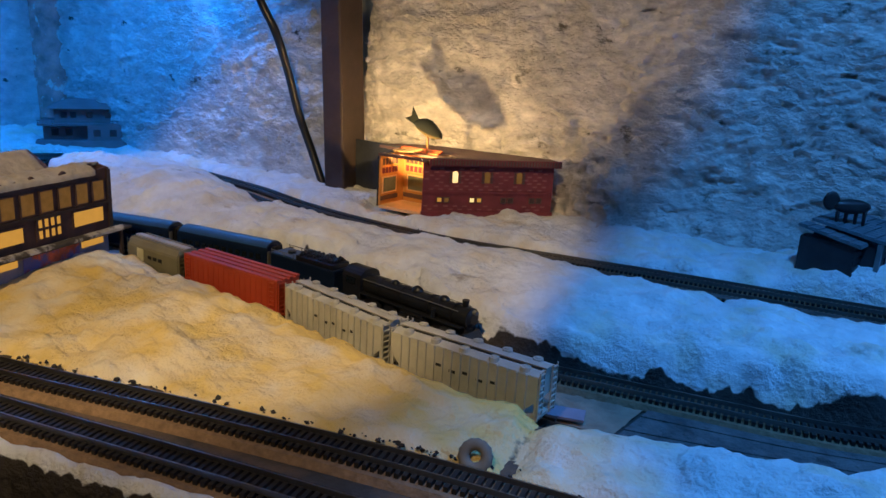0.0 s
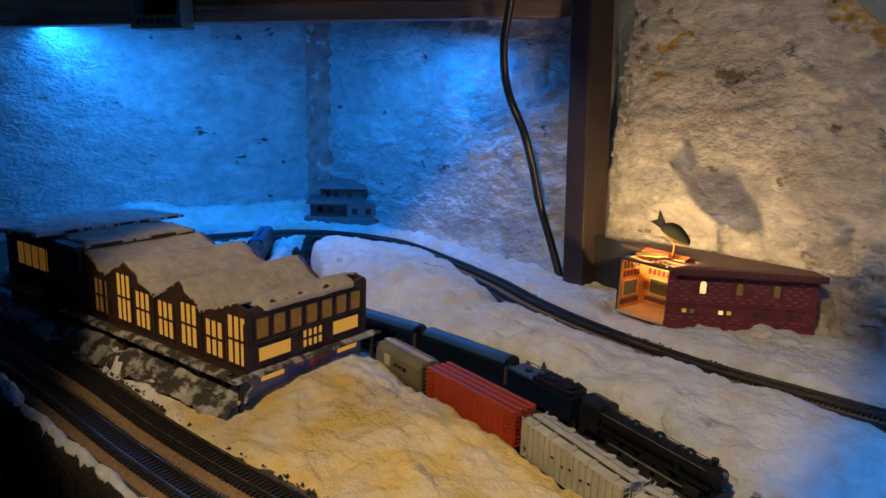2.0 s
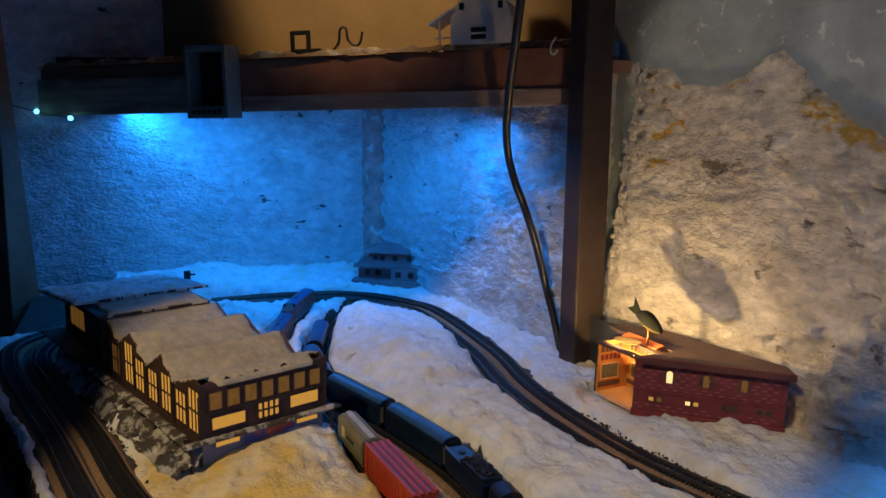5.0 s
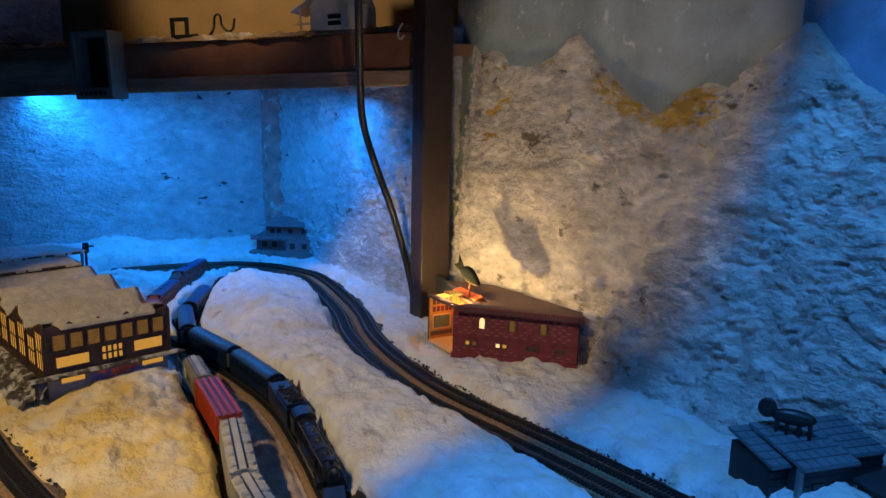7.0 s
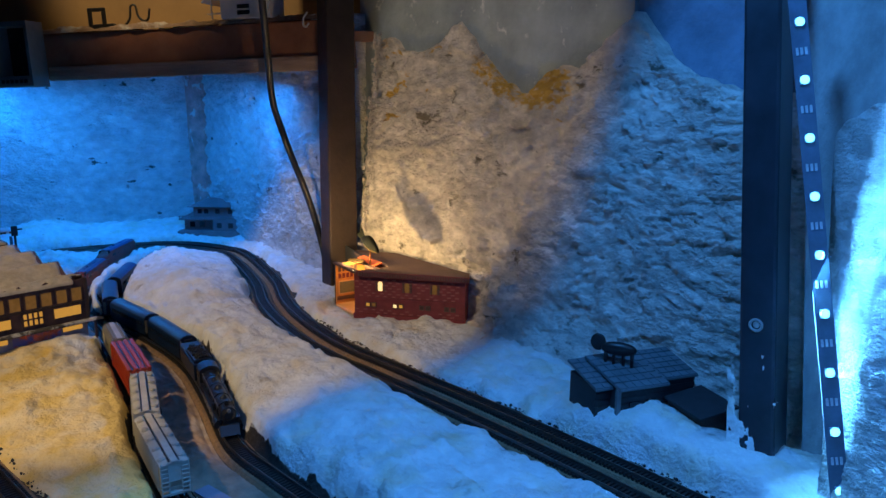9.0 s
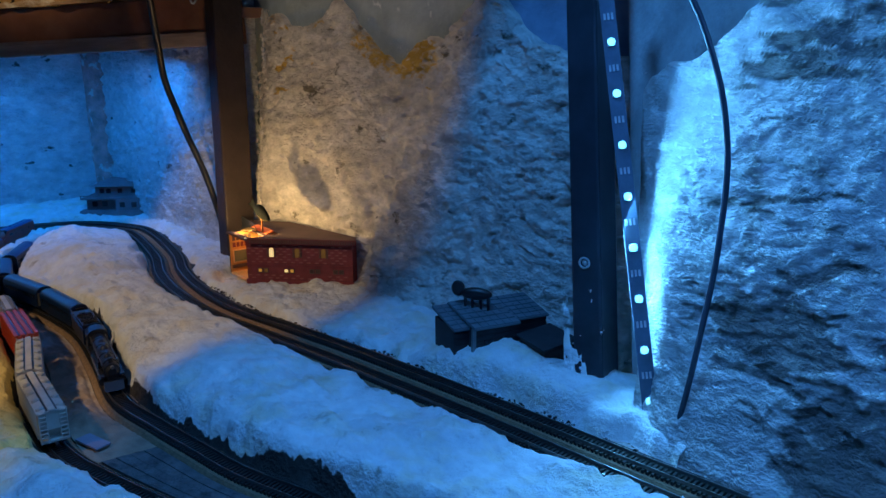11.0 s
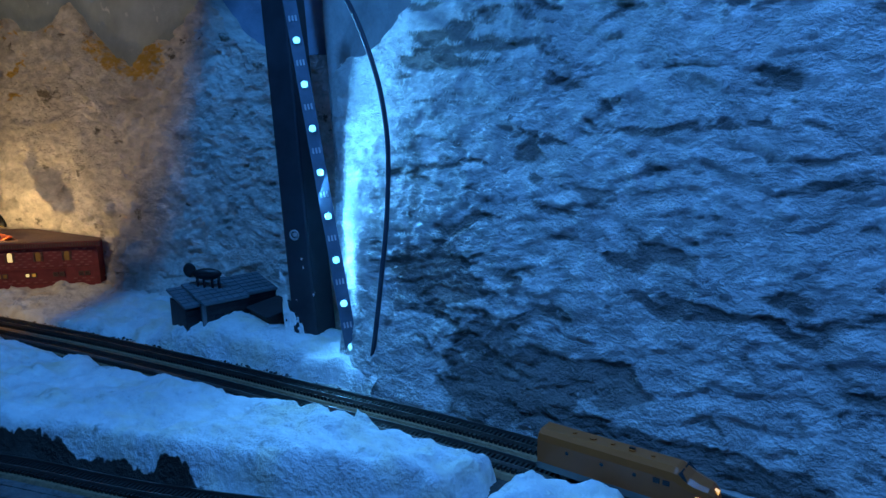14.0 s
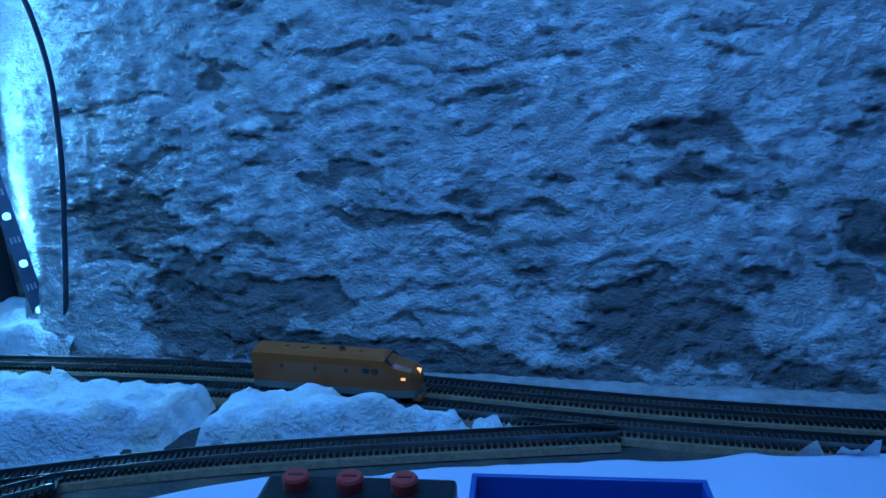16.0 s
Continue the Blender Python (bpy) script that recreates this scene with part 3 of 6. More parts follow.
# ---- tracks ----
def track(name, points, label):
    q, t = spline(points, 0.0032)
    dz = yard_z(q[:, 0]) if name in ("steam", "freight") else np.zeros(len(q))
    th = thing("railway_track", pose(0, 0, 0), label, "railway track", "tracks")
    nrm = np.stack([-t[:, 1], t[:, 0]], 1)
    # roadbed
    bm = bmesh.new()
    rows = []
    for p, n, h in zip(q[::4], nrm[::4], dz[::4]):
        rows.append([bm.verts.new((*(p + n * o), h + z)) for o, z in ((-0.0125, -0.0005), (-0.0105, 0.0022), (0.0105, 0.0022), (0.0125, -0.0005))])
    for a, b in zip(rows, rows[1:]):
        for i in range(3):
            bm.faces.new((a[i], a[i + 1], b[i + 1], b[i]))
    bmesh.ops.recalc_face_normals(bm, faces=bm.faces)
    part("roadbed", bm, CORK, th)
    # rails
    for side in (-1, 1):
        bm = bmesh.new()
        rows = []
        prof = ((-0.0006, 0.0040), (-0.00035, RAIL_TOP), (0.00035, RAIL_TOP), (0.0006, 0.0040))
        for p, n, h in zip(q, nrm, dz):
            rows.append([bm.verts.new((*(p + n * (side * 0.0048 + o)), h + z)) for o, z in prof])
        for a, b in zip(rows, rows[1:]):
            for i in range(3):
                bm.faces.new((a[i], a[i + 1], b[i + 1], b[i]))
        bmesh.ops.recalc_face_normals(bm, faces=bm.faces)
        part("rail", bm, RAIL, th)
    # ties: the nearest stretch one by one, the far rest joined
    order = np.argsort(np.hypot(q[:, 0] + 0.10, q[:, 1] + 0.30))
    bm = boxed(-0.0009, 0.0009, -0.0082, 0.0082, 0.0021, 0.0043)
    tie = None
    for i in order[:290]:
        if tie is None:
            tie = ob = part("tie", bm, TIE, th)
        else:
            ob = new("tie", tie.data)
            ob.parent = th
        ob.matrix_local = pose(q[i, 0], q[i, 1], dz[i], 0, 0, math.degrees(math.atan2(t[i, 1], t[i, 0])))
    verts, faces = [], []
    for i in order[290:]:
        p, d, n = q[i], t[i], nrm[i]
        base = len(verts)
        for z in (0.0021, 0.0043):
            for a, b in ((-1, -1), (1, -1), (1, 1), (-1, 1)):
                c = p + n * 0.0082 * a + d * 0.0009 * b
                verts.append((c[0], c[1], dz[i] + z))
        faces += [[base + k for k in f] for f in ((4, 5, 6, 7), (0, 1, 5, 4), (1, 2, 6, 5), (2, 3, 7, 6), (3, 0, 4, 7))]
    if verts:
        me = bpy.data.meshes.new("far_tie_rest")
        me.from_pydata(verts, [], faces)
        me.materials.append(TIE)
        ob = new("far_tie_rest", me)
        ob.parent = th
        tagged(ob, kind="stuff")
    return th


for key, pts in TRACKS.items():
    track(key, pts, "black tied model railway track on brown cork roadbed")


# ---- walls ----
def slab(name, a, b, z0, z1, thick, material, label):
    """A plain wall on the left of the way from a to b."""
    L = math.hypot(b[0] - a[0], b[1] - a[1])
    ob = obj(name, boxed(0, L, 0, thick, z0, z1), material)
    ob.matrix_world = frame2(a, b)
    return tagged(ob, label, "wall", kind="structure")


def rough_wall(name, a, b, z0, z1, relief, material, label, top=None, step=0.004, lean=0.0, depth=0.05, bare=None, skew=None):
    """A wall sheet with real relief; relief(u, z) gives how far it stands out, top(u) its jagged upper edge."""
    L = math.hypot(b[0] - a[0], b[1] - a[1])
    U, W = np.meshgrid(np.arange(0, L + step, step), np.arange(0, 1.0001, step / (z1 - z0)))
    upper = top(U) if top else z1
    Zz = z0 + W * (upper - z0)
    chip = bare(U, Zz) if bare else np.zeros(U.shape)
    D = -relief(U, Zz) + lean * Zz + 0.0018 * smooth_step(0.42, 0.62, chip)
    P = np.stack([U + (skew(U, Zz) if skew else 0.0), D, Zz], -1)
    # close the rim towards the back
    last = P[-1:].copy()
    last[..., 1] += depth
    P = np.concatenate([P, last], 0)
    left, right = P[:, :1].copy(), P[:, -1:].copy()
    left[..., 1] += depth
    right[..., 1] += depth
    P = np.concatenate([left, P, right], 1)
    ob = sheet(name, P, np.ones(P.shape[:2], bool), material)
    ob.matrix_world = frame2(a, b)
    chip = np.concatenate([chip, chip[-1:]], 0)
    chip = np.concatenate([chip[:, :1], chip, chip[:, -1:]], 1)
    ob.data.attributes.new("bare", "FLOAT", "POINT").data.foreach_set("value", chip.reshape(-1).astype(np.float32))
    return tagged(ob, label, "wall", kind="structure")


def chipped(u, z, seed, level, big=0.60, small=0.55):
    """Where the coat is chipped off: flat patches of many sizes, up to about 1."""
    warp = 0.02 * fbm(u * 10, z * 10, 3, seed)
    n = big * fbm((u + warp) * 7, (z + warp) * 12, 3, seed + 1) + small * fbm((u + warp) * 30, (z + 0.1 * u + warp) * 115, 4, seed + 2, 0.62)
    return np.clip(0.5 + n - level, 0, 1)


def strata(u, z, seed, amp, long=14.0):
    """Layered rock: broken ledges that overhang, long trowel strokes, pits and a fine crust."""
    warp = 0.012 * fbm(u * 9, z * 9, 3, seed) + 0.003 * fbm(u * 60, z * 60, 2, seed + 1)
    tilt = z - 0.06 * u + warp
    out = 0.85 * fbm(u * 5, z * 5, 2, seed + 20) + 0.26 * fbm((u + warp) * long * 0.8, tilt * long * 2.6, 4, seed + 3, 0.5)
    for k, (rows, size) in enumerate(((1.9, 0.50), (4.4, 0.46), (9.5, 0.30))):
        jump = tilt * long * rows + 1.6 * fbm(u * long * rows * 0.11, tilt * long * rows * 0.30, 3, seed + 5 + 3 * k)
        tooth = 1 - (jump - np.floor(jump))
        tooth = tooth * smooth_step(0.0, 0.14, 1 - tooth)
        here = smooth_step(0.05, 0.40, fbm(u * long * rows * 0.34, tilt * long * rows * 0.46, 3, seed + 6 + 5 * k))
        out = out + size * tooth * here
    pits = np.clip(fbm((u + warp) * long * 1.5, tilt * long * 4.5, 3, seed + 11) - 0.72, 0, 1)
    fine = fbm(u * 120, z * 190, 4, seed + 30, 0.7)
    return amp * (out - 1.5 * pits + 0.27 * fine)


slab("wall_west", (-1.165, -0.95), (-1.165, -0.13), -0.3, 0.9, -0.05, WHITEWASH, "rough whitewashed basement wall behind the shelf")
rough_wall("wall_alcove_west", (-1.14, -0.72), (-1.14, -0.12), -0.02, 0.335, lambda u, z: strata(u, z, 40, 0.0062, 22), WHITEWASH,
           "rough whitewashed plaster wall lit blue", step=0.0026)
rough_wall("wall_alcove_north", (-1.14, -0.150), (-0.682, -0.0640), -0.02, 0.335, lambda u, z: strata(u, z, 50, 0.0062, 22), WHITEWASH,
           "rough whitewashed plaster wall lit blue", step=0.0026)
slab("wall_sky_west", (-0.70, -0.0185), (-0.290, 0.0619), -0.05, 0.95, 0.05, SKYPAINT, "wall painted as a cloudy blue grey sky")
# same sky paint in a darker colour, standing in for shade on this stretch
slab("wall_sky_middle", (-0.290, 0.0659), (-0.08, 0.107), -0.05, 0.95, 0.05, mat("shaded_sky_paint", (0.22, 0.27, 0.36), 0.8, vary=0.3, scale=25, bump=0.5, bump_scale=120, second=(0.34, 0.40, 0.48), mix_scale=14, mix=(0.56, 0.7)), "sky painted wall with shade put into its darker colour")
slab("wall_sky_east", (-0.10, 0.155), (0.95, 0.30), -0.05, 0.95, 0.05, SKYPAINT, "wall painted as a cloudy blue grey sky")

YPEAKS_U = [0.006, 0.030, 0.056, 0.091, 0.121, 0.156, 0.191, 0.251, 0.268, 0.296, 0.328, 0.372, 0.384, 0.415, 0.475, 0.550]
YPEAKS_Z = [0.300, 0.303, 0.290, 0.281, 0.289, 0.314, 0.282, 0.237, 0.243, 0.266, 0.261, 0.297, 0.308, 0.270, 0.248, 0.240]
rough_wall("mountain_west", (-0.652, -0.0451), (-0.105, 0.060), -0.01, 0.30,
           lambda u, z: strata(u, z, 60, 0.0064, 26) + 0.012 * np.sqrt(blob(u, z, 0.258, 0.030, 0.028, 0.045, 0)) * (1 + 0.8 * fbm(u * 110, z * 110, 3, 65)) + 0.02 * smooth_step(0.05, 0.0, z) * smooth_step(0.215, 0.245, u) - 0.004 * smooth_step(0.236, 0.222, u) * smooth_step(0.075, 0.055, z),
           ROCK_WARM, "ochre and white plaster rock face with jagged mountain tops",
           bare=lambda u, z: np.clip(0.8 * chipped(u, z, 90, 0.90, 0.25, 0.85) * smooth_step(0.15, 0.24, z) * smooth_step(0.37, 0.31, u) + 0.60 * blob(u, z, 0.285, 0.245, 0.070, 0.030, 0) + 0.5 * blob(u, z, 0.205, 0.262, 0.05, 0.022, -25), 0, 1),
           top=lambda u: np.interp(u, YPEAKS_U, YPEAKS_Z) + 0.004 * fbm(u * 60, u * 0, 3, 5), lean=0.10, step=0.0020, depth=0.035)


def cliff_fan(u, z):
    """The white plaster fan at the cliff's left foot."""
    return smooth_step(0.018, -0.018, u - 0.042 - 0.85 * np.clip(0.085 - z, 0, 1) - 0.012 * fbm(u * 40, z * 40, 3, 111))


def cliff_bare(u, z):
    """Mostly small streaks of bare rock, with broad bare places low down."""
    n = 0.85 * chipped(u, z, 100, 0.60, 0.16, 0.80)
    for cu, cz, ru, rz in CLIFF_BARE:
        n = n + 0.75 * np.sqrt(blob(u + 0.010 * fbm(u * 35, z * 50, 3, 121), z + 0.006 * fbm(u * 40, z * 60, 3, 122), cu, cz, ru, rz, -4))
    return np.clip(n, 0, 1) * (1 - 0.85 * cliff_fan(u, z))


CLIFF_BARE = ((0.440, 0.038, 0.052, 0.030), (0.095, 0.090, 0.042, 0.024), (0.229, 0.043, 0.032, 0.014), (0.288, 0.088, 0.050, 0.006), (0.323, 0.101, 0.018, 0.005), (0.457, 0.141, 0.032, 0.012), (0.461, 0.115, 0.025, 0.008),
              (0.545, 0.089, 0.022, 0.016), (0.250, 0.118, 0.030, 0.009), (0.530, 0.062, 0.016, 0.012), (0.300, 0.010, 0.140, 0.014), (0.160, 0.030, 0.050, 0.034), (0.510, 0.012, 0.060, 0.010), (0.164, 0.171, 0.014, 0.005))
BPEAKS_U = [0.0, 0.012, 0.02, 0.045, 0.06, 0.10, 0.16, 0.95]
BPEAKS_Z = [0.10, 0.222, 0.232, 0.237, 0.250, 0.30, 0.40, 0.62]
rough_wall("mountain_east", (-0.055, -0.005), (0.95, 0.145), -0.01, 0.45,
           lambda u, z: strata(u, z, 70, 0.0046, 26) * (1 - 0.7 * cliff_fan(u, z)) + 0.012 * smooth_step(0.06, 0.0, z) - 0.012 * smooth_step(0.034, 0.0, u) + cliff_fan(u, z) * (0.004 + 0.0012 * fbm(u * 160, z * 160, 4, 131, 0.65)),
           ROCK, "grey and white plaster cliff with layered ledges",
           bare=cliff_bare,
           top=lambda u: np.interp(u, BPEAKS_U, BPEAKS_Z) + 0.004 * fbm(u * 60, u * 0, 3, 9), lean=0.20, step=0.0017, skew=lambda u, z: (0.020 - 0.24 * z) * smooth_step(0.16, 0.0, u))


# ---- posts, beam, shelf ----
def post(name, foot, lean, size, height, turn, material, label):
    th = obj(name, boxed(-size[0] / 2, size[0] / 2, -size[1] / 2, size[1] / 2, -0.05, height, bevel=0.002), material)
    m = pose(*foot, 0, 0, turn)
    shear = Matrix.Identity(4)
    shear[0][2], shear[1][2] = lean
    th.data.transform(Matrix.Rotation(radians(turn), 4, "Z"))
    th.data.transform(shear)
    th.matrix_world = Matrix.Translation(foot)
    return tagged(th, label, "post", kind="structure")


post("corner_post", (-0.639, -0.074, 0), (-0.10, 0.04), (0.024, 0.038), 0.95, 10, WOOD_DARK, "dark stained wooden corner post")
post("metal_post", (-0.0905, 0.0180, 0), (-0.15, 0.06), (0.022, 0.034), 0.95, 25, STEEL_POST, "blue black metal post with a bolt")
post("led_board", (-0.030, 0.062, 0), (-0.20, 0.12), (0.110, 0.012), 0.95, 12, GREYBOARD, "tall grey plastered board behind the light strip")
post("left_post", (-1.125, -0.64, 0), (-0.05, 0.0), (0.05, 0.05), 0.95, 40, WOOD_BEAM, "dark red wooden post")

a, b = Vector((-1.150, -0.637, 0.236)), Vector((-0.668, -0.044, 0.268))
th = obj("shelf_beam", boxed(0, (b - a).length, 0, 0.035, 0, 0.058, bevel=0.0015), WOOD_BEAM)
th.matrix_world = Matrix.Translation(a) @ (b - a).to_track_quat("X", "Z").to_matrix().to_4x4()
tagged(th, "red brown wooden beam under the upper shelf", "beam", kind="structure")
beam_m = th.matrix_world.copy()
PALE_WOOD = mat("pale_planed_wood", (0.40, 0.27, 0.19), 0.55, vary=0.3, scale=14, bump=0.4, bump_scale=60, stretch=7.0, second=(0.25, 0.15, 0.10), mix_scale=9, mix=(0.52, 0.62))
th = obj("beam_board", boxed(0.022, 0.290, -0.0030, 0.0, -0.001, 0.044, bevel=0.0012), PALE_WOOD)
th.matrix_world = beam_m
tagged(th, "pale planed board on the face of the beam", "board", kind="structure")
th = obj("beam_lip", boxed(0.350, 0.760, -0.0030, 0.0, -0.001, 0.017, bevel=0.0012), PALE_WOOD)
th.matrix_world = beam_m
tagged(th, "pale wooden lip along the lower edge of the beam", "trim", kind="structure")
bm = bmesh.new()
prism(bm, [(-1.18, -0.655), (-0.675, -0.040), (-0.66, 0.05), (-1.18, 0.05)], "z", 0.300, 0.312)
tagged(obj("upper_shelf", bm, WOOD_BEAM), "wooden upper shelf over the blue alcove", "shelf", kind="structure")
slab("wall_tan", (-1.16, -0.50), (-0.70, 0.06), 0.312, 0.80, 0.02, TAN, "tan board behind the upper shelf")

# ---- room around ----
bm = boxed(-1.9, 1.9, -2.2, 0.55, -0.92, -0.90)
tagged(obj("floor", bm, ROOM), "dark basement floor", "floor", kind="structure")
bm = boxed(-1.9, 1.9, -2.2, 0.55, 1.40, 1.45)
tagged(obj("ceiling", bm, ROOM), "dark basement ceiling", "ceiling", kind="structure")
slab("wall_south", (1.9, -2.2), (-1.9, -2.2), -0.9, 1.4, 0.05, ROOM, "dark basement wall")
slab("wall_east", (1.9, 0.5), (1.9, -2.2), -0.9, 1.4, 0.05, ROOM, "dark basement wall")
slab("wall_far_west", (-1.9, -2.2), (-1.9, 0.5), -0.9, 1.4, 0.05, ROOM, "dark basement wall")
slab("wall_north", (-1.9, 0.5), (1.9, 0.5), -0.9, 1.4, 0.05, ROOM, "dark basement wall")

# ---- trains ----
def on_line(line, x):
    """The pose on a track at a given x, with the vehicle's own x axis along the rails."""
    q, t = line
    i = int(np.argmin(np.abs(q[:, 0] - x)))
    return pose(q[i, 0], q[i, 1], RAIL_TOP + (float(yard_z(q[i, 0])) if line is STEAM_LINE or line is FREIGHT_LINE else 0.0), 0, 0, math.degrees(math.atan2(t[i, 1], t[i, 0])))


def truck(parent, x, wheels=2):
    tr = part("truck", boxed(x - 0.0075, x + 0.0075, -0.0058, 0.0058, 0.0022, 0.0042, bevel=0.0005), BLACK, parent)
    for i in range(wheels):
        wx = x + (i - (wheels - 1) / 2) * 0.0105
        bm = cyl(bmesh.new(), (wx, -0.0050, 0.0029), (wx, -0.0036, 0.0029), 0.0029)
        part("wheel", bm, STEAMBLACK, tr)
        bm = cyl(bmesh.new(), (wx, 0.0036, 0.0029), (wx, 0.0050, 0.0029), 0.0029)
        part("wheel", bm, STEAMBLACK, tr)
    return tr


def ladder(parent, x, y, z0, z1, material, across="x", width=0.0045):
    """A ladder of two stiles and rungs, one mesh."""
    bm = bmesh.new()
    w = width / 2
    for s in (-w, w):
        if across == "x":
            box(bm, x + s - 0.0003, x + s + 0.0003, y - 0.0003, y + 0.0003, z0, z1)
        else:
            box(bm, x - 0.0003, x + 0.0003, y + s - 0.0003, y + s + 0.0003, z0, z1)
    n = int((z1 - z0) / 0.0026)
    for i in range(n):
        z = z0 + (i + 0.5) * (z1 - z0) / n
        if across == "x":
            box(bm, x - w, x + w, y - 0.0004, y + 0.0004, z - 0.0003, z + 0.0003)
        else:
            box(bm, x - 0.0004, x + 0.0004, y - w, y + w, z - 0.0003, z + 0.0003)
    return part("ladder", bm, material, parent)


def hopper_car(m, label, half=0.0395):
    th = thing("hopper_car", m, label, "freight car", "freight cars")
    bm = bmesh.new()
    h = half
    prism(bm, [(-h, 0.0145), (-h, 0.0265), (h, 0.0265), (h, 0.0145), (h - 0.009, 0.0055), (-h + 0.009, 0.0055)], "y", -0.0088, 0.0088)
    part("body", bm, GREY_CAR, th)
    bm = bmesh.new()
    prism(bm, [(-0.0090, 0.0262), (-0.0052, 0.0276), (0.0052, 0.0276), (0.0090, 0.0262)], "x", -h - 0.0004, h + 0.0004)
    part("roof", bm, GREY_CAR, th)
    part("roof_walk", boxed(-h - 0.001, h + 0.001, -0.0021, 0.0021, 0.0280, 0.0287, bevel=0.0002), GREY_CAR, th)
    part("sill", boxed(-h - 0.001, h + 0.001, -0.0086, 0.0086, 0.0055, 0.0070), GREY_CAR, th)
    for y in (-0.0029, 0.0029):
        part("roof_slot", boxed(-h + 0.001, h - 0.001, y - 0.0006, y + 0.0006, 0.0272, 0.0279), STEAMBLACK, th)
    rib = boxed(-0.00035, 0.00035, -0.0007, 0.0005, 0.0078, 0.0262)
    first = None
    for side in (-1, 1):
        for i in range(15):
            x = -h + 0.0052 + i * (2 * h - 0.0104) / 14
            if first is None:
                first = part("rib", rib, GREY_CAR, th)
                ob = first
            else:
                ob = new("rib", first.data)
                ob.parent = th
            ob.location = (x, side * 0.0091, 0)
    hatch = None
    for side in (-1, 1):
        for i in range(5):
            x = -h + 0.0075 + i * (2 * h - 0.015) / 4
            if hatch is None:
                bm = cyl(bmesh.new(), (0, 0, 0.0262), (0, 0, 0.0286), 0.0027, 0.0024, 14)
                cyl(bm, (0, 0, 0.0286), (0, 0, 0.0291), 0.0016, 0.0013, 10)
                hatch = part("hatch", bm, GREY_CAR, th)
                ob = hatch
            else:
                ob = new("hatch", hatch.data)
                ob.parent = th
            ob.location = (x, side * 0.0060, 0)
    for e in (-1, 1):
        for side in (-1, 1):
            ladder(th, e * (h + 0.0012), side * 0.0062, 0.0055, 0.0285, GREY_CAR, "y")
            bm = boxed(e * h - 0.0006, e * h + 0.0006, side * 0.0084 - 0.0005, side * 0.0084 + 0.0005, 0.0055, 0.0262)
            part("corner_post", bm, GREY_CAR, th)
        part("coupler", boxed(e * (h + 0.003) - 0.0035, e * (h + 0.003) + 0.0035, -0.001, 0.001, 0.0042, 0.0056), BLACK, th)
        truck(th, e * (h - 0.011))
    # unreadable lettering as small bars
    for i in range(5):
        x = -0.012 + i * 0.0075
        part("lettering", boxed(x - 0.0017, x + 0.0017, -0.00905, -0.0088, 0.0165 - 0.0012 * (i % 2), 0.0178 - 0.0012 * (i % 2)), STEAMBLACK, th)
    return th


hopper_car(on_line(FREIGHT_LINE, -0.2875), "cream grey covered hopper car with round roof hatches and ladders")
hopper_car(on_line(FREIGHT_LINE, -0.3730), "cream grey covered hopper car coupled behind another hopper")


def red_box_car(m):
    th = thing("box_car", m, "orange red ribbed box car between the hopper cars", "freight car", "freight cars")
    h = 0.041
    part("body", boxed(-h, h, -0.0090, 0.0090, 0.0052, 0.0272, bevel=0.0004), RED_CAR, th)
    for i in range(4):
        y = -0.0078 + i * 0.0052
        part("roof_rib", boxed(-h - 0.0003, h + 0.0003, y - 0.0015, y + 0.0015, 0.0270, 0.0283, bevel=0.0003), RED_CAR, th)
    for y in (-0.0052, 0.0, 0.0052):
        part("roof_slot", boxed(-h + 0.002, h - 0.002, y - 0.0007, y + 0.0007, 0.0268, 0.0275), STEAMBLACK, th)
    rib = None
    for side in (-1, 1):
        for i in range(17):
            x = -h + 0.003 + i * (2 * h - 0.006) / 16
            if rib is None:
                rib = ob = part("rib", boxed(-0.0003, 0.0003, -0.0003, 0.0003, 0.0065, 0.0265), RED_CAR, th)
            else:
                ob = new("rib", rib.data)
                ob.parent = th
            ob.location = (x, side * 0.0091, 0)
    for e in (-1, 1):
        ladder(th, e * (h + 0.0010), -0.0060, 0.0060, 0.0272, RED_CAR, "y")
        ladder(th, e * (h - 0.0035), -0.0096, 0.0060, 0.0272, RED_CAR, "x")
        truck(th, e * (h - 0.012))
        part("coupler", boxed(e * (h + 0.003) - 0.0035, e * (h + 0.003) + 0.0035, -0.001, 0.001, 0.0042, 0.0056), BLACK, th)
    return th


red_box_car(on_line(FREIGHT_LINE, -0.4620))


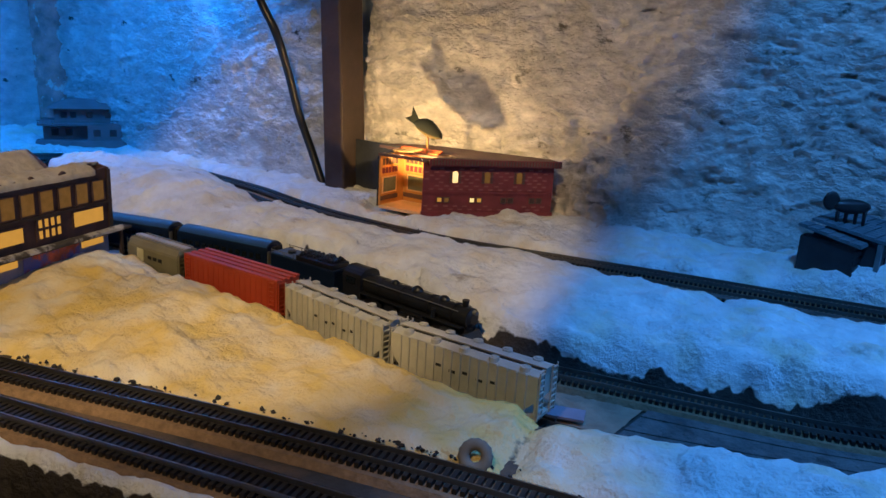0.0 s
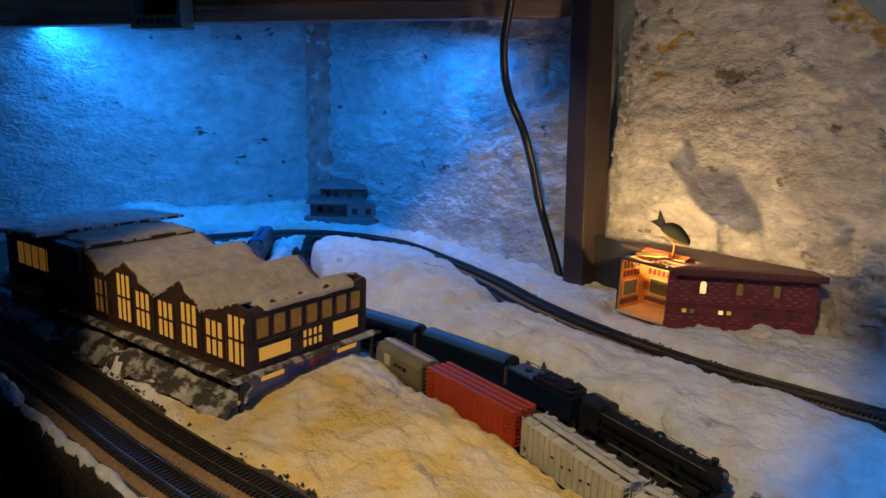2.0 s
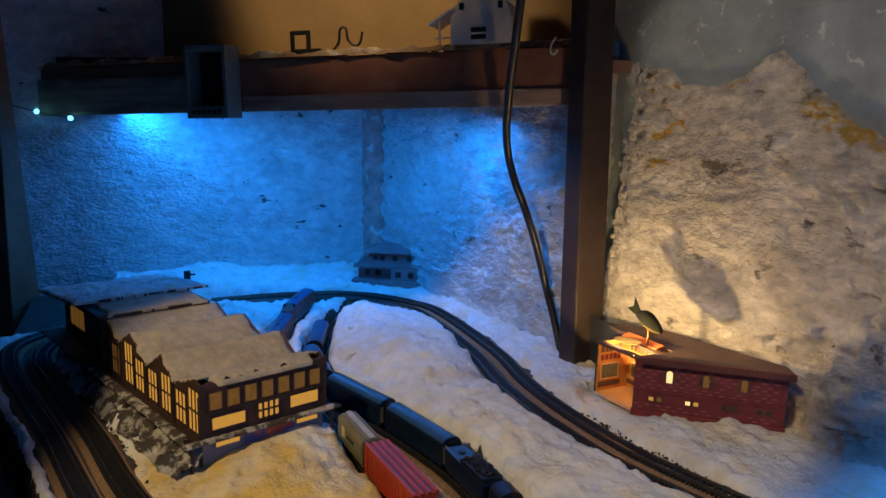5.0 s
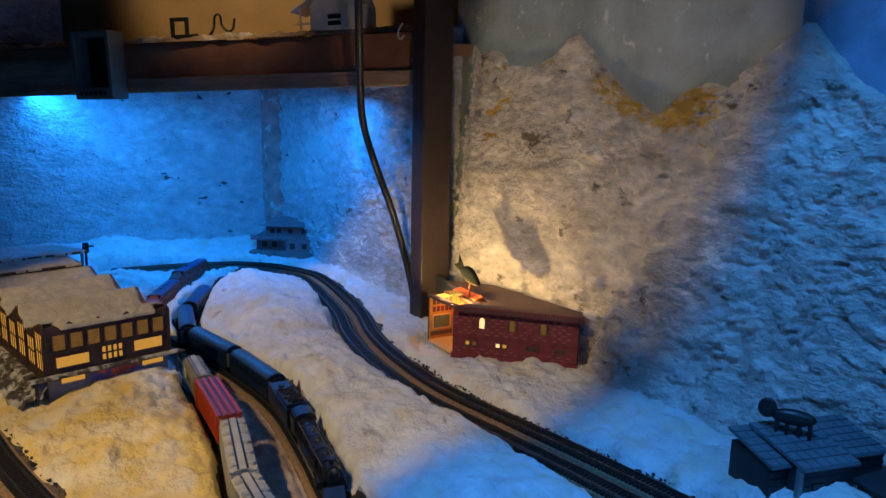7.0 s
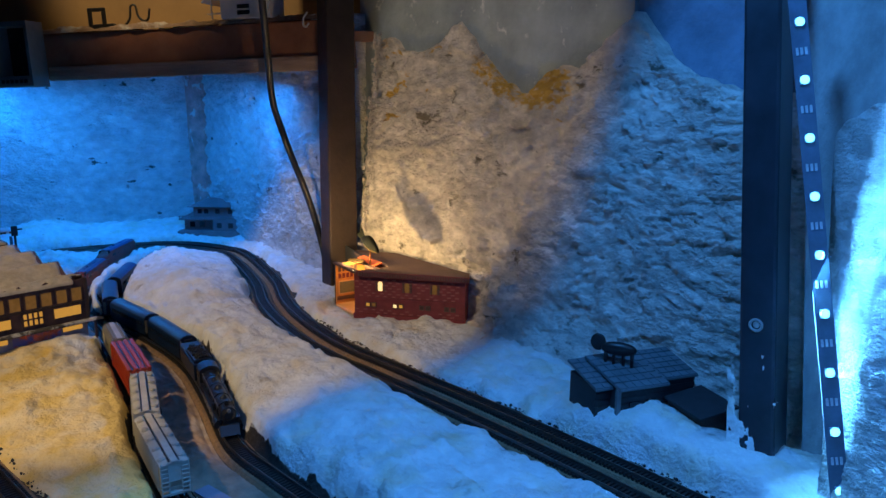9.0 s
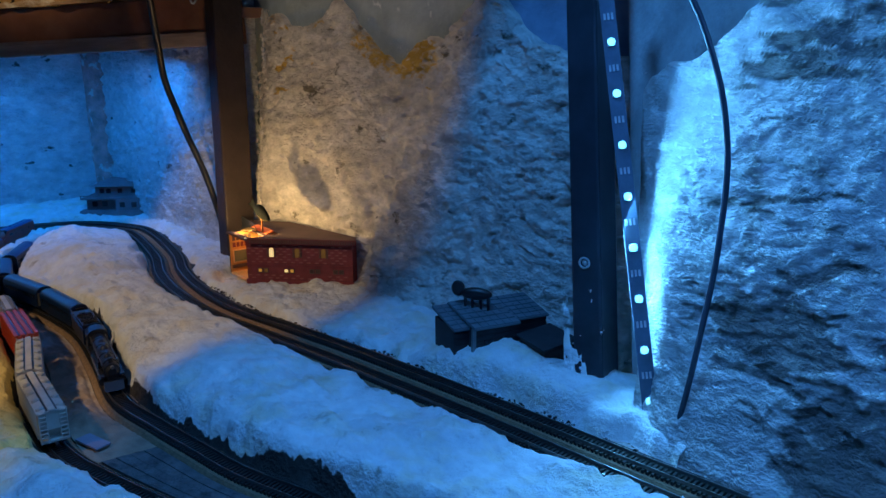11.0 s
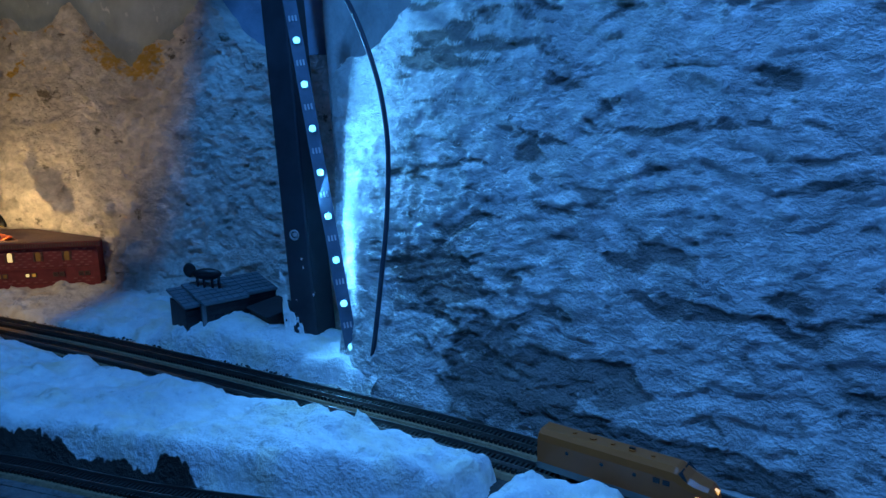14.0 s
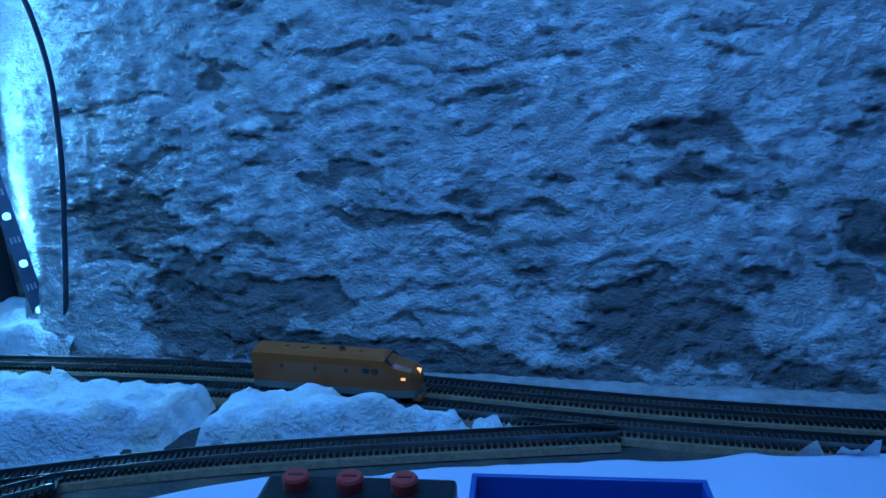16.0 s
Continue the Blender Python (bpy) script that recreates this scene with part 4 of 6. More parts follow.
def olive_car(m):
    th = thing("tank_hopper", m, "olive grey short covered hopper with a pale patch", "freight car", "freight cars")
    h = 0.027
    bm = bmesh.new()
    prism(bm, [(-0.0078, 0.0060), (-0.0090, 0.0120), (-0.0088, 0.0225), (-0.0062, 0.0268), (0.0062, 0.0268), (0.0088, 0.0225), (0.0090, 0.0120), (0.0078, 0.0060)], "x", -h, h)
    bmesh.ops.bevel(bm, geom=bm.edges[:], offset=0.0006, segments=2, affect="EDGES")
    part("body", bm, OLIVE_CAR, th)
    part("roof_walk", boxed(-h, h, -0.0022, 0.0022, 0.0270, 0.0278), GREY_CAR, th)
    for y in (-0.0048, 0.0048):
        part("hatch_rail", boxed(-h + 0.002, h - 0.002, y - 0.0006, y + 0.0006, 0.0264, 0.0276), OLIVE_CAR, th)
    part("pale_patch", boxed(-0.016, -0.009, -0.00925, -0.0089, 0.0135, 0.0215), mat("cream_patch", (0.72, 0.66, 0.40), 0.6), th, "plain cream coloured patch")
    for i in range(3):
        part("lettering", boxed(-0.004 + i * 0.0055, -0.0005 + i * 0.0055, -0.00925, -0.0089, 0.0160, 0.0182), STEAMBLACK, th)
    for e in (-1, 1):
        ladder(th, e * (h + 0.0008), -0.0058, 0.0060, 0.0262, OLIVE_CAR, "y")
        truck(th, e * (h - 0.009))
    return th


olive_car(on_line(FREIGHT_LINE, -0.5380))

NIGHT_GLASS = mat("dark_coach_glass", (0.01, 0.014, 0.02), 0.12, vary=0.1)


def coach_proto(m, label):
    th = thing("passenger_coach", m, label, "coach", "passenger coaches")
    h = 0.0405
    arc = [(0.0088 * math.cos(a), 0.0195 + 0.0062 * math.sin(a)) for a in np.linspace(0, math.pi, 13)]
    bm = bmesh.new()
    prism(bm, [(-0.0088, 0.0050), (0.0088, 0.0050), *arc], "x", -h, h)
    part("body", bm, COACH, th)
    bm = bmesh.new()
    roof = [(0.0089 * math.cos(a), 0.0197 + 0.0064 * math.sin(a)) for a in np.linspace(0.45, math.pi - 0.45, 11)]
    prism(bm, roof, "x", -h + 0.001, h - 0.001)
    part("roof", bm, COACH_ROOF, th, smooth=False)
    glass = None
    for side in (-1, 1):
        for i in range(12):
            x = -h + 0.007 + i * (2 * h - 0.014) / 11
            if glass is None:
                glass = ob = part("window", boxed(-0.0019, 0.0019, -0.00025, 0.00025, 0.0140, 0.0176), NIGHT_GLASS, th)
            else:
                ob = new("window", glass.data)
                ob.parent = th
            ob.location = (x, side * 0.0089, 0)
    for e in (-1, 1):
        part("vestibule", boxed(e * (h + 0.0012) - 0.0012, e * (h + 0.0012) + 0.0012, -0.0035, 0.0035, 0.0055, 0.0225, bevel=0.0003), BLACK, th)
        part("end_door", boxed(e * (h + 0.0002) - 0.0004, e * (h + 0.0002) + 0.0004, -0.0078, -0.0048, 0.0065, 0.0200), ENGINE_GREY, th)
        truck(th, e * (h - 0.013))
    return th


coach = coach_proto(on_line(STEAM_LINE, -0.5355), "blue black streamlined passenger coach with a rounded roof")
for x in (-0.622, -0.711, -0.800):
    copy_thing(coach, on_line(STEAM_LINE, x))


def wheel_disc(bm, x, y, r, z):
    cyl(bm, (x, y - 0.0006, z), (x, y + 0.0006, z), r, seg=18)


def steam_engine(m):
    th = thing("steam_locomotive", m, "black steam locomotive with domes, pipes and a rounded smokebox", "locomotive", "locomotives")
    bm = cyl(bmesh.new(), (-0.030, 0, 0.0165), (0.046, 0, 0.0165), 0.0063, 0.0058, 22)
    part("boiler", bm, STEAMBLACK, th, smooth=False)
    bm = cyl(bmesh.new(), (0.0455, 0, 0.0165), (0.0515, 0, 0.0165), 0.0062, 0.0060, 22)
    cyl(bm, (0.0515, 0, 0.0165), (0.0530, 0, 0.0165), 0.0050, 0.0030, 22)
    part("smokebox", bm, STEAMBLACK, th)
    part("headlight", cyl(bmesh.new(), (0.0525, 0, 0.0205), (0.0550, 0, 0.0205), 0.0013), ENGINE_GREY, th)
    part("stack", cyl(bmesh.new(), (0.0465, 0, 0.0215), (0.0465, 0, 0.0262), 0.0016, 0.0021), STEAMBLACK, th)
    for x, r, top in ((0.031, 0.0030, 0.0255), (0.010, 0.0033, 0.0252), (-0.008, 0.0026, 0.0248)):
        bm = bmesh.new()
        bmesh.ops.create_uvsphere(bm, u_segments=14, v_segments=8, radius=r)
        for v in bm.verts:
            v.co = Vector((x + v.co.x * 1.25, v.co.y, 0.0215 + v.co.z * 1.15))
        part("dome", bm, STEAMBLACK, th, smooth=True)
    for x in (0.040, 0.022, 0.0, -0.018):
        bm = cyl(bmesh.new(), (x, 0, 0.0165), (x + 0.0012, 0, 0.0165), 0.0066, seg=22)
        part("boiler_band", bm, BLACK, th)
    bm = bmesh.new()
    arc = [(0.0084 * math.cos(a), 0.0212 + 0.0052 * math.sin(a)) for a in np.linspace(0, math.pi, 9)]
    prism(bm, [(-0.0084, 0.0080), (0.0084, 0.0080), *arc], "x", -0.046, -0.030)
    part("cab", bm, STEAMBLACK, th)
    for side in (-1, 1):
        part("cab_window", boxed(-0.0425, -0.0345, side * 0.0086 - 0.0002, side * 0.0086 + 0.0002, 0.0165, 0.0208), NIGHT_GLASS, th)
        part("running_board", boxed(-0.030, 0.050, side * 0.0070 - 0.0018, side * 0.0070 + 0.0018, 0.0118, 0.0126), STEAMBLACK, th)
        part("handrail", cyl(bmesh.new(), (-0.030, side * 0.0062, 0.0208), (0.046, side * 0.0060, 0.0208), 0.0003, seg=6), ENGINE_GREY, th)
        part("cylinder", cyl(bmesh.new(), (0.036, side * 0.0072, 0.0070), (0.046, side * 0.0072, 0.0070), 0.0029), STEAMBLACK, th)
        part("side_rod", boxed(-0.020, 0.036, side * 0.0082 - 0.0003, side * 0.0082 + 0.0003, 0.0058, 0.0067), ENGINE_GREY, th)
        for i in range(4):
            bm = bmesh.new()
            wheel_disc(bm, -0.018 + i * 0.0125, side * 0.0066, 0.0056, 0.0056)
            part("driving_wheel", bm, STEAMBLACK, th)
        for x in (0.046, 0.037):
            bm = bmesh.new()
            wheel_disc(bm, x, side * 0.0050, 0.0029, 0.0029)
            part("pilot_wheel", bm, STEAMBLACK, th)
        part("air_tank", cyl(bmesh.new(), (0.004, side * 0.0070, 0.0108), (0.022, side * 0.0070, 0.0108), 0.0015), STEAMBLACK, th)
        part("pump", cyl(bmesh.new(), (0.029, side * 0.0068, 0.0125), (0.029, side * 0.0068, 0.0180), 0.0014), STEAMBLACK, th)
    part("frame", boxed(-0.044, 0.050, -0.0040, 0.0040, 0.0045, 0.0110), BLACK, th)
    bm = bmesh.new()
    prism(bm, [(0.050, 0.0085), (0.0505, 0.0020), (0.0565, 0.0018), (0.0520, 0.0085)], "y", -0.0072, 0.0072)
    part("pilot", bm, STEAMBLACK, th)
    return th


def tender(m):
    th = thing("tender", m, "black coal tender coupled behind the steam locomotive", "tender")
    h = 0.030
    bm = boxed(-h, h, -0.0086, 0.0086, 0.0055, 0.0205, bevel=0.0008)
    part("tank", bm, COACH, th)
    part("coal_bunker", boxed(-0.006, h - 0.002, -0.0078, 0.0078, 0.0200, 0.0240, bevel=0.0006), STEAMBLACK, th)
    bm = bmesh.new()
    for i in range(90):
        r = 0.0008 + 0.0009 * random.random()
        made = bmesh.ops.create_icosphere(bm, subdivisions=1, radius=r)["verts"]
        c = Vector((random.uniform(-0.004, h - 0.004), random.uniform(-0.006, 0.006), 0.0242 + 0.0012 * random.random()))
        for v in made:
            v.co += c
    tagged(part("coal", bm, BLACK, th), kind="stuff")
    part("deck", boxed(-h, -0.006, -0.0080, 0.0080, 0.0203, 0.0212), COACH_ROOF, th)
    part("hatch", cyl(bmesh.new(), (-0.018, 0, 0.0210), (-0.018, 0, 0.0228), 0.0028), STEAMBLACK, th)
    for side in (-1, 1):
        part("handrail", cyl(bmesh.new(), (-h, side * 0.0080, 0.0232), (-0.006, side * 0.0080, 0.0232), 0.0003, seg=6), ENGINE_GREY, th)
        for x in (-h + 0.001, -0.017, -0.008):
            part("stanchion", cyl(bmesh.new(), (x, side * 0.0080, 0.0205), (x, side * 0.0080, 0.0232), 0.0003, seg=6), ENGINE_GREY, th)
    for e in (-1, 1):
        truck(th, e * 0.018, 3)
    return th


steam_engine(on_line(STEAM_LINE, -0.378))
tender(on_line(STEAM_LINE, -0.461))


def diesel(m, label, side_paint, roof_paint, lit):
    """A streamlined diesel with a rounded nose at +x."""
    th = thing("diesel_locomotive", m, label, "locomotive", "locomotives")
    h = 0.048
    prof = [(-0.0090, 0.0085), (-0.0090, 0.0215), (-0.0078, 0.0250), (-0.0045, 0.0268), (0.0045, 0.0268), (0.0078, 0.0250), (0.0090, 0.0215), (0.0090, 0.0085)]
    bm = bmesh.new()
    rings = []
    for x, sy, top in ((-h, 1.0, 1.0), (0.0275, 1.0, 1.0), (0.0290, 1.0, 0.985), (0.0345, 0.985, 0.845), (0.0385, 0.94, 0.80), (0.0440, 0.82, 0.755), (0.0468, 0.62, 0.67), (0.0480, 0.40, 0.56)):
        rings.append([bm.verts.new((x, y * sy, 0.0085 + (z - 0.0085) * ((top * 0.0268 - 0.0085) / (0.0268 - 0.0085)) if z > 0.0085 else z)) for y, z in prof])
    for a, b in zip(rings, rings[1:]):
        for i in range(len(prof)):
            j = (i + 1) % len(prof)
            bm.faces.new((a[i], a[j], b[j], b[i]))
    bm.faces.new(rings[0])
    bm.faces.new(rings[-1])
    bmesh.ops.recalc_face_normals(bm, faces=bm.faces)
    for f in bm.faces:
        if f.calc_center_median().z > 0.0236 and f.calc_center_median().x < 0.03:
            f.material_index = 1
    part("body", bm, [side_paint, roof_paint], th)
    bm = bmesh.new()
    outline = [(-h, -0.0092), (0.038, -0.0092), (0.0455, -0.0072), (0.0485, -0.0035), (0.0485, 0.0035), (0.0455, 0.0072), (0.038, 0.0092), (-h, 0.0092)]
    prism(bm, outline, "z", 0.0050, 0.0088)
    part("skirt", bm, ENGINE_GREY, th, "grey lower band")
    part("pilot", boxed(0.0440, 0.0490, -0.0060, 0.0060, 0.0020, 0.0052, bevel=0.0006), side_paint, th)
    part("fuel_tank", boxed(-0.012, 0.012, -0.0070, 0.0070, 0.0022, 0.0052), BLACK, th)
    for side in (-1, 1):
        bm2 = bmesh.new()
        prism(bm2, [(0.0296, 0.0252), (0.0303, 0.0257), (0.0343, 0.0217), (0.0336, 0.0212)], "y", min(side * 0.0008, side * 0.0074), max(side * 0.0008, side * 0.0074))
        part("windshield", bm2, NIGHT_GLASS, th)
        for x in (0.0195, 0.0245):
            part("cab_window", boxed(x - 0.0018, x + 0.0018, side * 0.0090 - 0.0003, side * 0.0090 + 0.0003, 0.0178, 0.0206, bevel=0.0001), NIGHT_GLASS, th)
        part("number_lamp", boxed(0.0388, 0.0412, side * 0.0079 - 0.0006, side * 0.0079 + 0.0006, 0.0150, 0.0163), HEADLIGHT if lit else ENGINE_GREY, th, "glowing amber lamp" if lit else "")
        for x in (-0.030, -0.010, 0.008):
            part("porthole", cyl(bmesh.new(), (x, side * 0.0088, 0.0185), (x, side * 0.00915, 0.0185), 0.0011, seg=12), NIGHT_GLASS, th)
    part("headlight", cyl(bmesh.new(), (0.0455, 0, 0.0180), (0.0477, 0, 0.0176), 0.0013, seg=12), HEADLIGHT if lit else ENGINE_GREY, th, "glowing amber headlight" if lit else "")
    for i in range(5):
        x = -0.030 + i * 0.011
        part("roof_fan", cyl(bmesh.new(), (x, 0, 0.0266), (x, 0, 0.0275), 0.0021 if i % 2 else 0.0012, seg=12), roof_paint, th)
    part("exhaust", boxed(0.0015, 0.0045, -0.0008, 0.0008, 0.0266, 0.0282), BLACK, th)
    part("rear_door", boxed(-h - 0.0004, -h + 0.0003, -0.0024, 0.0024, 0.0090, 0.0215, bevel=0.0001), side_paint, th)
    part("rear_window", boxed(-h - 0.0007, -h - 0.0003, -0.0012, 0.0012, 0.0170, 0.0200), NIGHT_GLASS, th)
    for e in (-1, 1):
        truck(th, e * 0.028, 2)
    return th


INNER_LINE = spline(INNER, 0.002)
diesel(on_line(INNER_LINE, 0.212), "yellow streamlined diesel locomotive with glowing amber headlights", YELLOW, YELLOW, True)
RED_UNIT = mat("dark_red_unit", (0.24, 0.04, 0.03), 0.45, vary=0.15)
diesel(on_line(FREIGHT_LINE, -0.832), "dark red diesel unit with a dull blue roof", RED_UNIT, COACH_ROOF, False)
diesel(on_line(FREIGHT_LINE, -0.918), "dark red diesel unit with a dull blue roof, coupled behind another", RED_UNIT, COACH_ROOF, False)


# ---- buildings ----
def window_set(parent, origin, along, w, z0, z1, cols, rows, glass, bar, thick=0.0006, bar_w=0.0006, out=None):
    """A window with its panes and glazing bars. origin is its lower corner, along the way it runs, out its face's normal."""
    o, d, n = Vector(origin), Vector(along).normalized(), Vector(out).normalized()
    win = None
    for i in range(cols):
        for j in range(rows):
            a, b = w * i / cols + bar_w / 2, w * (i + 1) / cols - bar_w / 2
            c, e = z0 + (z1 - z0) * j / rows + bar_w / 2, z0 + (z1 - z0) * (j + 1) / rows - bar_w / 2
            bm = bmesh.new()
            lo = [o + d * a + Vector((0, 0, c)), o + d * b + Vector((0, 0, c)), o + d * b + Vector((0, 0, e)), o + d * a + Vector((0, 0, e))]
            vs = [bm.verts.new(p + n * 0.0003) for p in lo] + [bm.verts.new(p - n * 0.0003) for p in lo]
            for f in ((0, 1, 2, 3), (7, 6, 5, 4), (0, 4, 5, 1), (1, 5, 6, 2), (2, 6, 7, 3), (3, 7, 4, 0)):
                bm.faces.new([vs[k] for k in f])
            bmesh.ops.recalc_face_normals(bm, faces=bm.faces)
            if win is None:
                win = part("window", bm, glass, parent)
            else:
                part("pane", bm, glass, win)
    bm = bmesh.new()

    def strip(a, b, c, e):
        lo = [o + d * a + Vector((0, 0, c)), o + d * b + Vector((0, 0, c)), o + d * b + Vector((0, 0, e)), o + d * a + Vector((0, 0, e))]
        vs = [bm.verts.new(p + n * thick) for p in lo] + [bm.verts.new(p - n * 0.0002) for p in lo]
        for f in ((0, 1, 2, 3), (0, 4, 5, 1), (1, 5, 6, 2), (2, 6, 7, 3), (3, 7, 4, 0)):
            bm.faces.new([vs[k] for k in f])
    for i in range(cols + 1):
        x = w * i / cols
        strip(x - bar_w / 2, x + bar_w / 2, z0 - bar_w / 2, z1 + bar_w / 2)
    for j in range(rows + 1):
        z = z0 + (z1 - z0) * j / rows
        strip(0, w, z - bar_w / 2, z + bar_w / 2)
    bmesh.ops.recalc_face_normals(bm, faces=bm.faces)
    part("window_frame", bm, bar, win)
    return win


def snow_slab(name, parent, corners, material=None, nu=40, nv=30, thick=0.0022, seed=1, rag=0.0025):
    """A ragged snow cover over a four cornered slope: corners run round it; the first edge is the eaves."""
    c = [np.array(p, float) for p in corners]
    u, v = np.meshgrid(np.linspace(0, 1, nu), np.linspace(0, 1, nv))
    P = (c[0] * ((1 - u) * (1 - v))[..., None] + c[1] * (u * (1 - v))[..., None] + c[2] * (u * v)[..., None] + c[3] * ((1 - u) * v)[..., None])
    size = np.linalg.norm(c[1] - c[0])
    bump = fbm(P[..., 0] * 120, P[..., 1] * 120, 4, seed)
    edge_d = np.minimum(np.minimum(u, 1 - u) * size, np.minimum(v, 1 - v) * np.linalg.norm(c[3] - c[0]))
    P[..., 2] += thick * (0.5 + 0.35 * bump) * smooth_step(-0.001, 0.004, edge_d) + 0.0003
    rim = np.minimum(u, 1 - u) < 1e-6
    wob = rag * fbm(P[..., 0] * 160, P[..., 1] * 160, 3, seed + 5)
    near = np.clip(1 - edge_d / 0.004, 0, 1)
    mid = P.mean((0, 1))
    P[..., :2] += (P[..., :2] - mid[:2]) / size * (wob * near)[..., None]
    low = P.copy()
    low[..., 2] -= thick * 0.8
    skirt_v = np.concatenate([low[:1], P, low[-1:]], 0)
    skirt = np.concatenate([skirt_v[:, :1] - np.array([0, 0, thick * 0.8]), skirt_v, skirt_v[:, -1:] - np.array([0, 0, thick * 0.8])], 1)
    ob = sheet(name, skirt, np.ones(skirt.shape[:2], bool), material or ROOF_SNOW, parent)
    return ob


def station():
    th = thing("station_building", pose(-0.530, -0.452, 0, 0, 0, 20.2), "snow covered brown timber station with saw-tooth gables and lit windows", "building")
    W, L = 0.103, 0.190
    # lower storey and its ledge
    part("lower_wall", boxed(-0.290, -0.002, 0.002, W - 0.002, -0.001, 0.0225), STATION_GREY, th, "grey lower storey")
    part("ledge", boxed(-0.296, 0.0055, -0.011, W + 0.006, 0.0225, 0.0248, bevel=0.0005), WOOD_DARK, th)
    snow_slab("ledge_snow", th, [(0.0065, -0.0125, 0.0246), (0.0065, W + 0.007, 0.0246), (0.001, W + 0.007, 0.0252), (0.001, -0.0125, 0.0252)], DIRTY_SNOW, nu=120, nv=18, thick=0.0020, seed=4, rag=0.010)
    snow_slab("ledge_snow", th, [(0.0005, -0.0130, 0.0246), (-0.200, -0.0125, 0.0246), (-0.200, -0.0055, 0.0250), (0.0005, -0.0050, 0.0250)], DIRTY_SNOW, nu=180, nv=16, thick=0.0022, seed=14, rag=0.030)
    for x, y in ((0.0040, -0.0085), (0.0040, W + 0.003), (-0.060, -0.0085), (-0.12, -0.0085), (-0.18, -0.0085)):
        part("post", boxed(x - 0.001, x + 0.001, y - 0.001, y + 0.001, -0.001, 0.0226), WOOD_DARK, th)
    for y0, y1 in ((0.012, 0.030), (0.078, 0.096)):
        part("window", boxed(-0.0024, -0.0014, y0, y1, 0.0160, 0.0205), GLOW, th)
    part("window", boxed(-0.054, -0.049, 0.0013, 0.0022, 0.006, 0.018), GLOW_DIM, th)
    part("mural", boxed(-0.0024, -0.0016, 0.034, 0.076, 0.0085, 0.0220), mat("red_mural", (0.60, 0.12, 0.045), 0.7, vary=0.5, scale=140, second=(0.14, 0.13, 0.34), mix_scale=90, mix=(0.45, 0.55)), th, "reddish painted mural")
    # crumbling bank under the long side
    bu, bv = np.meshgrid(np.linspace(-0.235, 0.006, 150), np.linspace(0, 1, 26))
    bz = 0.004 + 0.0155 * bv ** 0.8 + 0.0035 * fbm(bu * 60, bv * 3, 4, 151) - 0.0045 * np.clip(fbm(bu * 38, bv * 2.5, 3, 152), 0, 1)
    bank = sheet("snow_bank", np.stack([bu, -0.0235 + 0.0235 * bv + 0.002 * fbm(bu * 70, bv * 2, 3, 153), np.clip(bz, 0.001, 0.0205)], -1), np.ones(bu.shape, bool), DIRTY_SNOW, th)
    tagged(bank, "dirty crumbling snow bank")
    # upper storey, saw-tooth outline on its long side
    peaks = [(0.0, 0.0650), (-0.008, 0.0665), (-0.043, 0.0545), (-0.067, 0.0690), (-0.094, 0.0535), (-0.131, 0.0700), (-0.156, 0.0570), (-0.186, 0.0690)]
    bm = bmesh.new()
    prism(bm, [(0.0, 0.0245), *peaks, (-0.186, 0.0245)], "y", 0.0, 0.0015)
    part("south_wall", bm, STATION, th)
    bm = bmesh.new()
    prism(bm, [(0.0, 0.0245), *peaks, (-0.186, 0.0245)], "y", W - 0.0015, W)
    part("north_wall", bm, STATION, th)
    bm = bmesh.new()
    top = [(0.0016, 0.0245)]
    n = 26
    for i in range(n + 1):
        y = 0.0016 + (W - 0.0032) * i / n
        top.append((y, 0.0650 + 0.0022 * ((i * 7) % 3 - 1) * (1 if i % 2 else 0.3)))
    top.append((W - 0.0016, 0.0245))
    prism(bm, top, "x", -0.0018, 0.0)
    part("east_wall", bm, STATION, th, "brown front with broken, snow caught top edge")
    # windows of the front
    for i in range(7):
        y = 0.0065 + i * 0.0135
        window_set(th, (0.0004, y, 0), (0, 1, 0), 0.0098, 0.0448, 0.0580, 1, 1, GLOW_DIM, STATION, bar_w=0.0009, out=(1, 0, 0))
    window_set(th, (0.0004, 0.008, 0), (0, 1, 0), 0.026, 0.0300, 0.0395, 1, 1, GLOW, STATION, bar_w=0.0008, out=(1, 0, 0))
    window_set(th, (0.0004, 0.0435, 0), (0, 1, 0), 0.018, 0.0290, 0.0420, 4, 2, GLOW, STATION, bar_w=0.0017, out=(1, 0, 0))
    window_set(th, (0.0004, 0.0705, 0), (0, 1, 0), 0.025, 0.0310, 0.0410, 1, 1, GLOW, STATION, bar_w=0.0008, out=(1, 0, 0))
    for y in (0.0, W - 0.003):
        part("pilaster", boxed(0.0, 0.0011, y, y + 0.003, 0.0245, 0.0640), WOOD_DARK, th)
    part("string_course", boxed(0.0, 0.0013, 0, W, 0.0422, 0.0440), WOOD_DARK, th)
    # windows of the gabled side
    for x0 in (-0.017, -0.039, -0.0650, -0.0905, -0.117, -0.140, -0.170):
        hi = float(np.interp(-(x0 + 0.007), [-p[0] for p in peaks], [p[1] for p in peaks])) - 0.0055
        window_set(th, (x0, -0.0004, 0), (1, 0, 0), 0.0175, 0.0285, hi, 3, 2, GLOW if x0 > -0.15 else GLOW_DIM, STATION, bar_w=0.0016, out=(0, -1, 0))
    for x in (0.0, -0.0425, -0.094, -0.1210, -0.156):
        part("pilaster", boxed(x - 0.0016, x + 0.0004, -0.0011, 0.0, 0.0245, 0.0560), WOOD_DARK, th)
